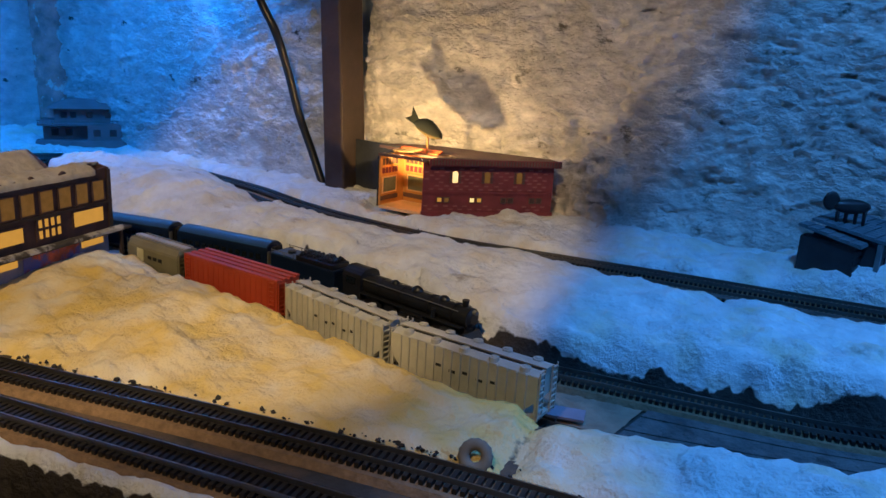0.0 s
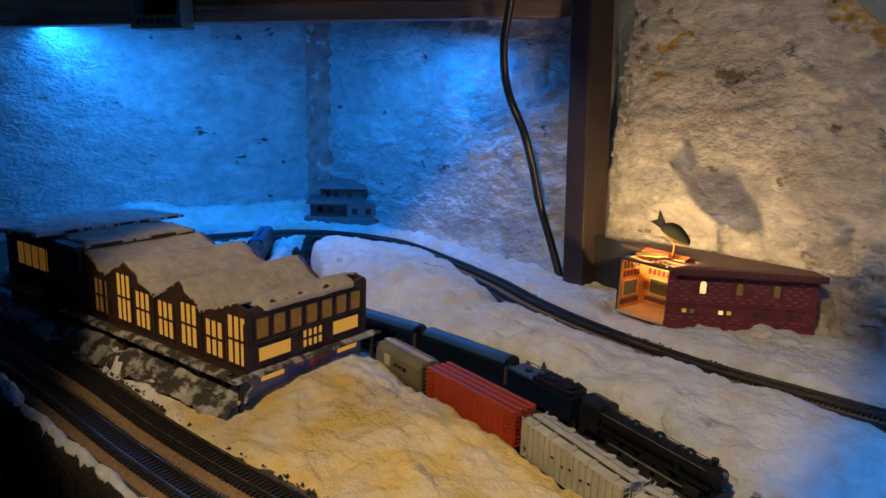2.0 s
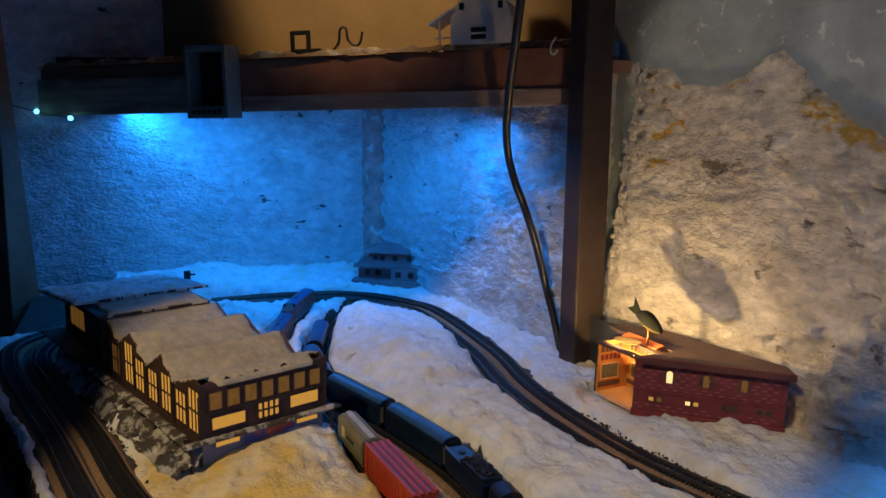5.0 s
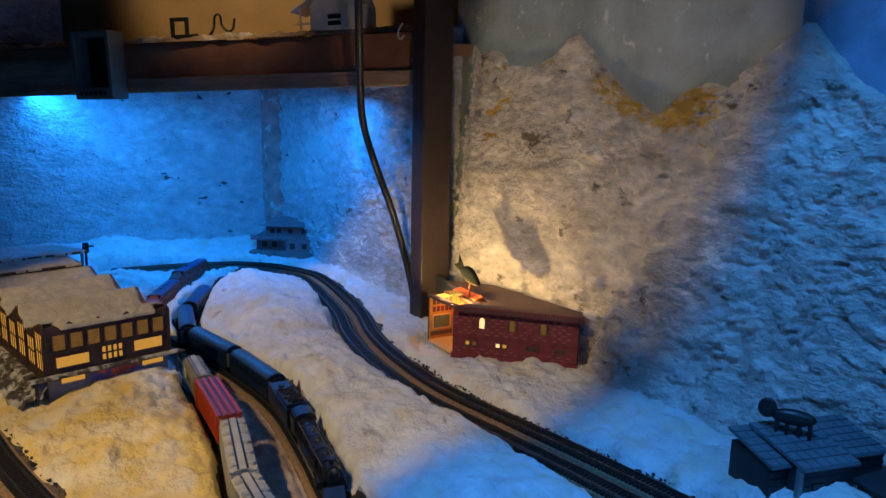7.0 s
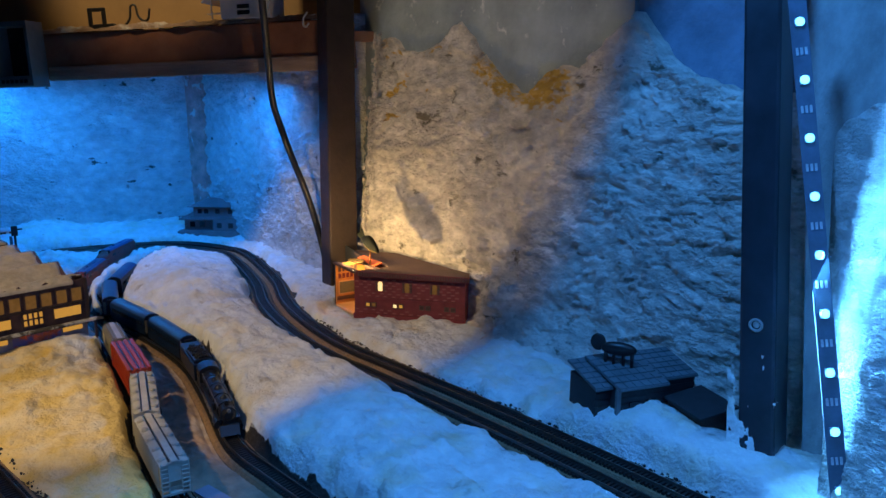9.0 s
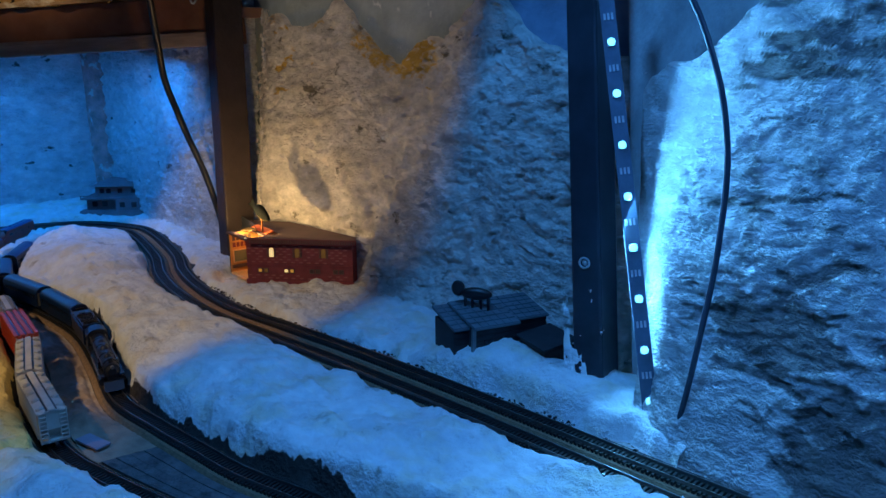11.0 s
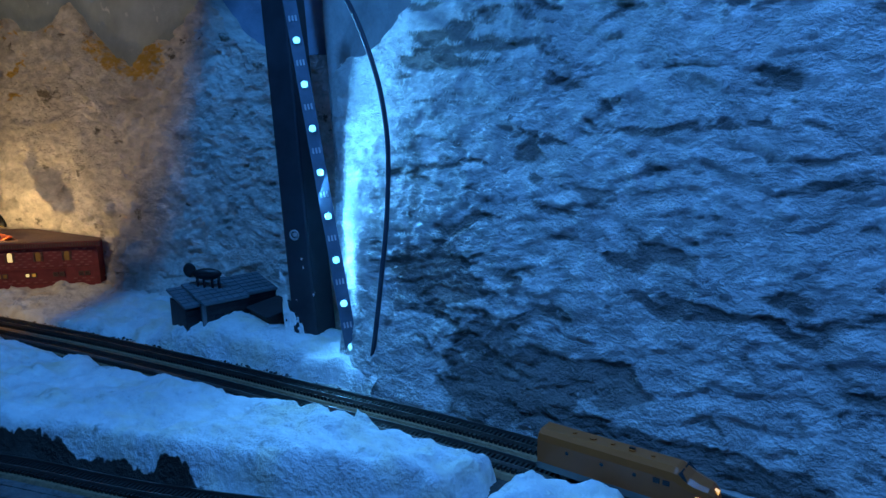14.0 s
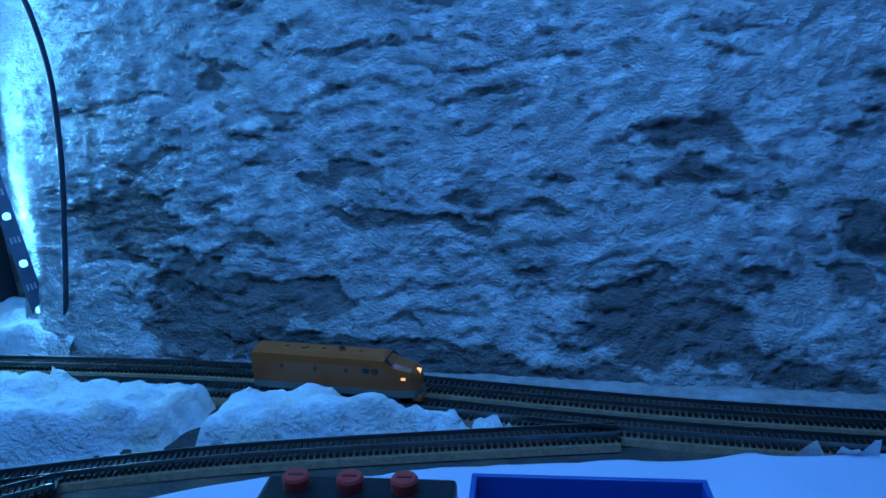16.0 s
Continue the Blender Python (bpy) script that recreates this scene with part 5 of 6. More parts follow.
    # roofs
    for i in range(len(peaks) - 1):
        (xa, za), (xb, zb) = peaks[i], peaks[i + 1]
        if abs(xb - xa) < 0.01:
            continue
        bm = bmesh.new()
        prism(bm, [(xa, za - 0.0004), (xb, zb - 0.0004), (xb, zb + 0.0010), (xa, za + 0.0010)], "y", 0.0, W)
        roof = part("roof", bm, ROOF_BROWN, th)
        lo, hi2 = ((xa, za), (xb, zb)) if za < zb else ((xb, zb), (xa, za))
        snow_slab("roof_snow", roof, [(lo[0], -0.001, lo[1] + 0.0010), (lo[0], W - 0.004, lo[1] + 0.0010), (hi2[0], W - 0.002, hi2[1] + 0.0010), (hi2[0], 0.001, hi2[1] + 0.0010)],
                  nu=44, nv=22, thick=0.0022, seed=20 + i)
    snow_slab("parapet_snow", th, [(0.0020, 0.016, 0.0640), (0.0020, W - 0.012, 0.0640), (-0.012, W - 0.010, 0.0670), (-0.012, 0.010, 0.0668)], nu=60, nv=16, thick=0.0035, seed=31, rag=0.005)
    # tower and far wing
    part("tower", boxed(-0.232, -0.186, -0.004, W * 0.9, -0.001, 0.0720, bevel=0.0008), STATION, th, "dark brown tower block")
    part("tower_cornice", boxed(-0.234, -0.184, -0.006, W * 0.9 + 0.002, 0.0710, 0.0738), WOOD_DARK, th)
    snow_slab("tower_snow", th, [(-0.184, 0.002, 0.0738), (-0.184, W * 0.9, 0.0738), (-0.234, W * 0.9, 0.0740), (-0.234, 0.004, 0.0740)], nu=40, nv=24, thick=0.0030, seed=41)
    part("far_wing", boxed(-0.318, -0.232, 0.004, W * 0.95, 0.0, 0.0690), STATION, th)
    for i in range(5):
        x = -0.296 + i * 0.0120
        part("window", boxed(x, x + 0.0080, 0.0030, 0.0042, 0.042, 0.060), GLOW_DIM, th)
    bm = bmesh.new()
    prism(bm, [(-0.338, 0.0670), (-0.226, 0.0760), (-0.226, 0.0780), (-0.338, 0.0690)], "y", -0.014, W + 0.010)
    far = part("roof", bm, ROOF_BROWN, th)
    snow_slab("roof_snow", far, [(-0.338, -0.014, 0.0690), (-0.338, W + 0.010, 0.0690), (-0.226, W + 0.010, 0.0780), (-0.226, -0.014, 0.0780)], SNOW, nu=60, nv=34, thick=0.0032, seed=44)
    part("platform_roof", boxed(-0.330, -0.234, -0.016, 0.004, 0.0270, 0.0290), WOOD_DARK, th)
    return th


station()
lamp("station_bulb", "POINT", pose(-0.565, -0.42, 0.045), 0.004, WARM, radius=0.004)


def motel():
    th = thing("motel_building", pose(-0.512, -0.103, 0, 0, 0, 50.5), "plum brown motel with an open lit room and a flat roof", "building")
    b0, b1 = 0.0075, 0.0545
    X = 0.119
    # long wall with openings, built of courses between its windows
    part("front_wall", boxed(0.0, X, 0.0, 0.002, b0, b1), BROWN_CARD, th)
    brick = None
    rnd = random.Random(5)
    for row in range(14):
        z = b0 + 0.0026 + row * 0.0030
        if 0.0265 < z < 0.0300:
            continue
        for i in range(13):
            x = 0.003 + i * 0.0090 + (row % 2) * 0.0042 + rnd.uniform(-0.0005, 0.0005)
            if x > X - 0.004 or rnd.random() < 0.25:
                continue
            if any(abs(x + 0.0022 - w) < 0.0055 and 0.036 < z < 0.051 for w in (0.0285, 0.0575, 0.0870)) or (0.017 < z < 0.027 and x > 0.006):
                continue
            if brick is None:
                brick = ob = part("brick", boxed(-0.0020, 0.0020, -0.0005, 0.0002, -0.0007, 0.0007), mat("plum_brick", (0.27, 0.09, 0.085), 0.7, vary=0.4, scale=150), th)
            else:
                ob = new("brick", brick.data)
                ob.parent = th
            ob.location = (x, 0, z)
    part("belt", boxed(0.0, X, -0.0012, 0.0, 0.0272, 0.0296), BROWN_CARD, th)
    part("plinth", boxed(-0.001, X + 0.001, -0.0016, 0.0, b0 - 0.002, 0.0115), BROWN_CARD, th)
    part("plank", boxed(0.004, 0.062, -0.0040, 0.0, 0.0035, 0.0056), ORANGE_WOOD, th, "yellowish plank under the wall")
    for x, glass in ((0.0285, GLOW_HOT), (0.0575, GLOW_DIM), (0.0870, GLOW_DIM)):
        arc = [(x + 0.0024 * math.cos(a), 0.0450 + 0.0022 * math.sin(a)) for a in np.linspace(0, math.pi, 9)]
        bm = bmesh.new()
        prism(bm, [(x - 0.0024, 0.0370), (x + 0.0024, 0.0370), *arc], "y", -0.0006, 0.0004)
        w = part("window", bm, glass, th, "lit arched window")
        for s in (-1, 1):
            for k in range(5):
                part("quoin", boxed(x + s * 0.0040 - 0.0011, x + s * 0.0040 + 0.0011, -0.0010, 0.0003, 0.0368 + k * 0.0022, 0.0382 + k * 0.0022), ROOF_BROWN, w)
    for i, x in enumerate((0.0150, 0.0215, 0.0445, 0.0510, 0.0735, 0.0800, 0.1000, 0.1065)):
        g = (GLOW, GLOW_DIM, GLOW_HOT, GLOW, STATION, STATION, STATION, STATION)[i]
        window_set(th, (x - 0.0023, -0.0006, 0), (1, 0, 0), 0.0046, 0.0195, 0.0238, 1, 1, g, ROOF_BROWN, bar_w=0.0008, thick=0.0008, out=(0, -1, 0))
    part("end_wall", boxed(X - 0.002, X, 0.002, 0.020, b0, b1), BROWN_CARD, th)
    # open corner room: from (0, 0) to (-0.035, 0.035)
    fl = [(0.001, 0.002), (-0.034, 0.0355), (-0.010, 0.0600), (0.026, 0.0240), (0.026, 0.003)]
    bm = bmesh.new()
    prism(bm, fl, "z", 0.0060, 0.0085)
    part("room_floor", bm, ORANGE_FLOOR, th, "pale orange floor")

    def standing(name, a, b, z0, z1, thick, material, label=""):
        L = math.hypot(b[0] - a[0], b[1] - a[1])
        ob = part(name, boxed(0, L, -thick / 2, thick / 2, z0, z1), material, th, label)
        ob.matrix_local = pose(a[0], a[1], 0, 0, 0, math.degrees(math.atan2(b[1] - a[1], b[0] - a[0])))
        return ob
    w1 = standing("room_wall", (-0.034, 0.0360), (-0.008, 0.0620), 0.0085, b1, 0.0015, ORANGE_WOOD, "orange panelled wall")
    w2 = standing("room_wall", (-0.008, 0.0600), (0.027, 0.0250), 0.0085, b1, 0.0015, ORANGE_WOOD, "orange panelled wall")
    w3 = standing("room_wall", (0.027, 0.0250), (0.027, 0.0020), 0.0085, b1, 0.0015, ORANGE_WOOD)
    standing("outer_wall", (-0.0355, 0.0370), (-0.009, 0.0635), b0, b1, 0.0012, DARKHOUSE)
    PICTURE = mat("dim_picture", (0.16, 0.17, 0.12), 0.25, vary=0.4, scale=40)
    for wall, n0, sgn in ((w1, 0.004, -1), (w2, 0.006, -1)):
        pic = part("picture", boxed(n0, n0 + 0.019, sgn * 0.0009 - 0.0004, sgn * 0.0009 + 0.0004, 0.0200, 0.0330), PICTURE, wall)
        bm = bmesh.new()
        for x0, x1, z0, z1 in ((n0 - 0.001, n0 + 0.020, 0.0330, 0.0342), (n0 - 0.001, n0 + 0.020, 0.0188, 0.0200), (n0 - 0.001, n0, 0.0200, 0.0330), (n0 + 0.019, n0 + 0.020, 0.0200, 0.0330)):
            box(bm, x0, x1, sgn * 0.0012 - 0.0006, sgn * 0.0012 + 0.0006, z0, z1)
        part("picture_frame", bm, ORANGE_FLOOR, wall)
        for r, (z0, z1) in enumerate(((0.0372, 0.0425), (0.0448, 0.0510))):
            for i in range(5):
                x = 0.003 + i * 0.0048
                part("panel", boxed(x, x + 0.0034, sgn * 0.0010 - 0.0003, sgn * 0.0010 + 0.0003, z0, z1), BROWN_CARD if r == 0 else ROOF_BROWN, wall)
        part("dado", boxed(0.001, 0.026, sgn * 0.0012 - 0.0005, sgn * 0.0012 + 0.0005, 0.0125, 0.0165), ROOF_BROWN, wall)
    # roof plate with its opening left over the room
    bm = bmesh.new()
    prism(bm, [(0.006, -0.004), (0.124, -0.004), (0.120, 0.016), (0.020, 0.092), (-0.036, 0.096), (-0.014, 0.066), (0.030, 0.024)], "z", b1, b1 + 0.0028)
    part("roof", bm, ROOF_BROWN, th, "flat brown roof")
    part("eaves_board", boxed(0.004, 0.124, -0.0055, -0.0038, b1 - 0.0022, b1 + 0.0036), BROWN_CARD, th)
    bm = bmesh.new()
    for i in range(44):
        x = 0.006 + i * 0.0027
        box(bm, x, x + 0.0013, -0.0064, -0.0052, b1 - 0.0012, b1 + 0.0030)
    tagged(part("eaves_teeth", bm, ROOF_BROWN, th), kind="stuff")
    bm = bmesh.new()
    prism(bm, [(-0.036, 0.033), (0.002, -0.003), (0.010, -0.003), (0.026, 0.014), (-0.012, 0.058), (-0.018, 0.056), (0.016, 0.014), (0.004, 0.004), (-0.030, 0.037)], "z", b1, b1 + 0.0022)
    part("roof_rim", bm, ROOF_BROWN, th)
    # curved reflector over the bulb
    arcp = [(0.0170 * math.cos(a), 0.0060 * math.sin(a)) for a in np.linspace(0, 2 * math.pi, 20, endpoint=False)]
    bm = bmesh.new()
    prism(bm, arcp, "z", 0.0, 0.0012)
    ob = part("reflector", bm, mat("brass_reflector", (0.55, 0.36, 0.14), 0.25, metal=0.8, vary=0.2), th, "curved brass coloured reflector")
    ob.matrix_local = pose(-0.009, 0.034, b1 + 0.0045, 8, -6, -45)
    part("orange_slope", boxed(0.0, 0.045, -0.0045, 0.0045, 0.0, 0.0012), mat("orange_card", (0.75, 0.16, 0.04), 0.6), th, "orange card lid").matrix_local = pose(-0.012, 0.058, b1 + 0.0035, 14, 0, -46)
    part("back_gable", boxed(-0.060, 0.0, -0.0008, 0.0008, b0, b1 + 0.004), DARKHOUSE, th).matrix_local = pose(-0.012, 0.066, 0, 0, 0, 128 + 180)
    return th


motel()
lamp("motel_room_bulb", "POINT", pose(-0.540, -0.093, 0.045), 0.010, (1.0, 0.5, 0.12), radius=0.003)
bm = bmesh.new()
bmesh.ops.create_uvsphere(bm, u_segments=12, v_segments=8, radius=0.0010)
ob = obj("bulb", bm, mat("bulb_glow", (1, 0.9, 0.6), 0.3, emit=(1.0, 0.75, 0.35), emit_strength=5.0), smooth=True)
ob.matrix_world = pose(-0.5145, -0.1030, 0.0560)
tagged(ob, "tiny glowing bulb on the motel roof", "bulb")


def fish_sign():
    th = thing("fish_sign", pose(-0.531, -0.0770, 0.0573, 0, 0, 18) @ Matrix.Scale(0.84, 4), "dark green leaping fish sign on an orange post", "sign")
    part("pole", boxed(-0.0009, 0.0009, -0.0008, 0.0008, 0, 0.020), mat("orange_post", (0.22, 0.075, 0.016), 0.7, spec=0.2), th, "orange post")
    bm = bmesh.new()
    rings = []
    for s in np.linspace(0, 1, 12):
        x = -0.015 + 0.031 * s
        zc = 0.0265 + 0.003 * math.sin(s * 2.4) - 0.013 * (s - 0.35)
        r = 0.0020 + 0.0078 * math.sin(math.pi * min(1, s * 0.92 + 0.04)) ** 0.9
        rings.append([bm.verts.new((x, 0.45 * r * math.cos(a), zc + r * math.sin(a))) for a in np.linspace(0, 2 * math.pi, 10, endpoint=False)])
    for a, b in zip(rings, rings[1:]):
        for i in range(10):
            f = bm.faces.new((a[i], a[(i + 1) % 10], b[(i + 1) % 10], b[i]))
            f.material_index = 1 if i in (6, 7, 8) else 0
    bm.faces.new(rings[0])
    bm.faces.new(rings[-1])
    bmesh.ops.recalc_face_normals(bm, faces=bm.faces)
    part("body", bm, [mat("fish_green", (0.005, 0.006, 0.0055), 0.8, spec=0.1, vary=0.3, scale=200), mat("fish_belly", (0.07, 0.045, 0.014), 0.7, spec=0.1, vary=0.3, scale=150, second=(0.03, 0.03, 0.02), mix_scale=150, mix=(0.55, 0.6))], th, smooth=True)
    bm = bmesh.new()
    prism(bm, [(-0.011, 0.0355), (-0.0185, 0.0490), (-0.0200, 0.0390), (-0.0275, 0.0360), (-0.013, 0.0285)], "y", -0.0005, 0.0005)
    part("tail", bm, mat("fish_tail", (0.006, 0.007, 0.005), 0.8, spec=0.1), th)
    return th


fish_sign()


def lodge():
    th = thing("lodge_building", pose(-0.168, -0.033, 0.0125, 0, 0, 82), "dark low lodge with pale blue shingled roofs", "building")
    # wings in the lodge's own frame: x runs along its front, y away from the tracks' end
    for x0, x1, y0, y1, h in ((-0.004, 0.034, 0.000, 0.044, 0.0300), (-0.016, -0.004, 0.012, 0.048, 0.0270), (0.034, 0.066, 0.010, 0.044, 0.0290)):
        wing = part("wing", boxed(x0, x1, y0, y1, 0.0, h), DARKHOUSE, th)
        bm = bmesh.new()
        prism(bm, [(y0 - 0.004, h - 0.001), (y1 + 0.002, h + 0.0065), (y1 + 0.002, h + 0.0080), (y0 - 0.004, h + 0.0005)], "x", x0 - 0.002, x1 + 0.0005)
        roof = part("roof", bm, SLATE, th, "pale blue shingle roof")
        cols, rows = max(2, int((x1 - x0) / 0.006)), 6
        for r in range(rows):
            for c in range(cols):
                s0 = (r + 0.06) / rows
                y = y0 - 0.004 + (y1 - y0 + 0.006) * s0
                z = h + 0.0005 + 0.0075 * s0
                dy = (y1 - y0 + 0.006) / rows * 0.88
                xa = x0 - 0.002 + (x1 - x0 + 0.0025) * c / cols
                xb = x0 - 0.002 + (x1 - x0 + 0.0025) * (c + 0.9) / cols
                bm = bmesh.new()
                prism(bm, [(y, z + 0.0001), (y + dy, z + 0.0001 + 0.0075 * 0.88 / rows), (y + dy, z + 0.0006 + 0.0075 * 0.88 / rows), (y, z + 0.0010)], "x", xa, xb)
                part("shingle", bm, SLATE, roof)
        for k in range(5):
            z = 0.004 + k * 0.0050
            part("log", boxed(x0 - 0.0006, x1 + 0.0004, y0 - 0.0007, y0 + 0.0004, z, z + 0.0036, bevel=0.0003), DARKHOUSE, wing)
    # dark block and top added in place of the shaded gap beside the post
    part("gap_block", boxed(0.034, 0.060, -0.040, -0.004, -0.004, 0.0200), WOOD_DARK, th, "dark brown block standing in for a shaded gap")
    bm = bmesh.new()
    prism(bm, [(0.031, 0.0195), (0.062, 0.0240), (0.062, 0.0254), (0.031, 0.0209)], "y", -0.043, -0.003)
    part("gap_block_top", bm, DARKHOUSE, th)
    part("porch_post", boxed(-0.0062, -0.0032, -0.001, 0.002, 0, 0.029), mat("pale_post", (0.16, 0.19, 0.20), 0.6), th)
    for x in (0.008, 0.022):
        part("window", boxed(x - 0.004, x + 0.004, -0.0014, -0.0006, 0.010, 0.019), NIGHT_GLASS, th)
    return th


lodge()


def animal_figure():
    bm = bmesh.new()

    def ball(c, r):
        made = bmesh.ops.create_uvsphere(bm, u_segments=14, v_segments=10, radius=1)["verts"]
        for v in made:
            v.co = Vector(c) + Vector((v.co.x * r[0], v.co.y * r[1], v.co.z * r[2]))
    ball((0, 0, 0.0145), (0.0135, 0.0040, 0.0052))
    ball((-0.0150, 0, 0.0180), (0.0058, 0.0016, 0.0066))
    for x in (-0.009, -0.003, 0.004, 0.010):
        cyl(bm, (x, 0, 0), (x, 0, 0.0135), 0.0011, 0.0016, 8)
    ob = obj("animal_statue", bm, BLACK, smooth=True)
    ob.matrix_world = pose(-0.194, -0.018, 0.0460, 0, 0, 40)
    return tagged(ob, "dark standing animal statue on the lodge roof", "statue")


animal_figure()


def corner_house():
    th = thing("corner_house", pose(-1.044, -0.143, 0.012, 0, 0, 62) @ Matrix.Diagonal((1.30, 1.15, 1.08, 1.0)), "mauve grey two storey house with balconies in the corner", "building")
    part("base", boxed(-0.040, 0.040, -0.034, 0.030, -0.010, 0.004, bevel=0.001), PIPEHOUSE, th)
    low = part("lower_storey", boxed(-0.034, 0.034, -0.022, 0.026, 0.004, 0.0205), PIPEHOUSE, th)
    part("bay", boxed(0.004, 0.034, -0.032, -0.022, 0.004, 0.0205), PIPEHOUSE, th)
    part("balcony", boxed(-0.038, 0.038, -0.032, 0.030, 0.0205, 0.0225), PIPEHOUSE, th)
    up = part("upper_storey", boxed(-0.024, 0.030, -0.016, 0.024, 0.0225, 0.0385), PIPEHOUSE, th)
    bm = bmesh.new()
    ring = [(-0.030, -0.022), (0.036, -0.022), (0.036, 0.030), (-0.030, 0.030)]
    top = [(-0.012, -0.004), (0.018, -0.004), (0.018, 0.012), (-0.012, 0.012)]
    a = [bm.verts.new((*p, 0.0385)) for p in ring]
    b = [bm.verts.new((*p, 0.0480)) for p in top]
    for i in range(4):
        bm.faces.new((a[i], a[(i + 1) % 4], b[(i + 1) % 4], b[i]))
    bm.faces.new(b)
    bm.faces.new(a)
    bmesh.ops.recalc_face_normals(bm, faces=bm.faces)
    part("roof", bm, PIPEHOUSE, th)
    rail_bm = bmesh.new()
    box(rail_bm, -0.038, 0.038, -0.0325, -0.0315, 0.0260, 0.0268)
    for i in range(20):
        x = -0.0375 + i * 0.00395
        box(rail_bm, x, x + 0.0007, -0.0324, -0.0316, 0.0225, 0.0262)
    part("balustrade", rail_bm, PIPEHOUSE, th)
    for x in (-0.016, -0.008, 0.006, 0.022):
        part("window", boxed(x - 0.0026, x + 0.0026, -0.0166, -0.0158, 0.0280, 0.0345), NIGHT_GLASS, up)
    for x, y in ((-0.024, -0.0224), (-0.012, -0.0224), (0.012, -0.0324), (0.026, -0.0324)):
        part("window", boxed(x - 0.0030, x + 0.0030, y - 0.0004, y + 0.0004, 0.0090, 0.0165), NIGHT_GLASS, low)
    return th


corner_house()

# ---- pipe, cables, light strip ----
bm = bmesh.new()
cyl(bm, (-1.108, -0.140, -0.01), (-1.128, -0.140, 0.335), 0.025, 0.033, 20)
cyl(bm, (-1.113, -0.140, 0.085), (-1.114, -0.140, 0.095), 0.0285, seg=20)
tagged(obj("drain_pipe", bm, PIPE), "flaking mauve pipe standing in the corner", "pipe", kind="structure")


def cable(name, pts, r, material, label):
    cu = bpy.data.curves.new(name, "CURVE")
    cu.dimensions, cu.bevel_depth, cu.bevel_resolution, cu.resolution_u = "3D", r, 3, 8
    sp = cu.splines.new("BEZIER")
    sp.bezier_points.add(len(pts) - 1)
    for p, co in zip(sp.bezier_points, pts):
        p.co = co
        p.handle_left_type = p.handle_right_type = "AUTO"
    cu.materials.append(material)
    return tagged(new(name, cu), label, "cable")


CABLE = mat("black_rubber", (0.015, 0.015, 0.017), 0.35, vary=0.2)
cable("black_cable", [(-0.62, -0.165, 0.40), (-0.676, -0.145, 0.315), (-0.706, -0.134, 0.265), (-0.719, -0.127, 0.225), (-0.722, -0.116, 0.190), (-0.706, -0.108, 0.155), (-0.704, -0.095, 0.119), (-0.702, -0.083, 0.078), (-0.688, -0.078, 0.042), (-0.670, -0.077, 0.006)],
      0.0042, CABLE, "thick black cable hanging in front of the corner post")
cable("power_cord", [(-0.062, -0.005, 0.40), (-0.045, 0.000, 0.32), (-0.010, 0.008, 0.255), (0.006, 0.012, 0.20), (0.0085, 0.010, 0.14), (0.005, 0.004, 0.08), (-0.001, 0.0, 0.03), (-0.006, -0.002, 0.002)],
      0.0018, mat("blue_black_cord", (0.035, 0.05, 0.075), 0.4, vary=0.2), "dark blue cord hanging beside the light strip")


def led_strip():
    th = thing("light_strip", pose(0, 0, 0), "hanging LED tape with ten glowing blue white diodes", "light strip")
    top, low = Vector((-0.1030, 0.0135, 0.318)), Vector((-0.0230, 0.0030, 0.0))
    way = (low - top).normalized()
    face = Vector((0.80, -0.60, 0.0))
    face = (face - way * face.dot(way)).normalized()
    side = way.cross(face).normalized()
    m0 = Matrix((side, face, -way)).transposed().to_4x4()

    def piece(name, at, w, d, h, material, parent, label="", lift=0.0, bevel=0.0):
        ob = part(name, boxed(-w / 2, w / 2, -d / 2, d / 2, -h / 2, h / 2, bevel=bevel), material, parent, label)
        ob.matrix_world = Matrix.Translation(at + face * lift) @ m0
        return ob
    mid = (top + low) / 2
    piece("tape", mid, 0.0098, 0.0006, (low - top).length, STRIP, th, "dark flexible tape")
    ref = Vector((-0.067, 0.013, 0.154))
    s0 = (ref - top).dot(way)
    pitch = 0.0333
    k = -int(s0 // pitch)
    pale = mat("pale_resistor", (0.55, 0.57, 0.60), 0.5)
    while s0 + k * pitch < (low - top).length - 0.002:
        at = top + way * (s0 + k * pitch)
        led = piece("diode", at, 0.0050, 0.0016, 0.0050, mat("white_led_case", (0.30, 0.45, 0.60), 0.4) if "white_led_case" not in bpy.data.materials else bpy.data.materials["white_led_case"], th, "", 0.0010, 0.0003)
        bm = cyl(bmesh.new(), (0, 0, 0), (0, 0.0007, 0), 0.0026, 0.0022, 16)
        g = part("lens", bm, LED_GLOW, led, "glowing blue white lens")
        g.matrix_world = Matrix.Translation(at + face * 0.0019) @ m0
        for j in (-1, 0, 1):
            b = at + way * (pitch / 2) + side * j * 0.0024
            piece("resistor", b, 0.0013, 0.0007, 0.0042, pale, th, "", 0.0006)
        k += 1
    at = low + Vector((-0.0012, 0.0002, 0.0050))
    led = piece("diode", at, 0.0050, 0.0016, 0.0050, bpy.data.materials["white_led_case"], th, "", 0.0010, 0.0003)
    g = part("lens", cyl(bmesh.new(), (0, 0, 0), (0, 0.0007, 0), 0.0022, 0.0018, 16), LED_GLOW, led, "glowing blue white lens")
    g.matrix_world = Matrix.Translation(at + face * 0.0019) @ m0
    return th


led_strip()

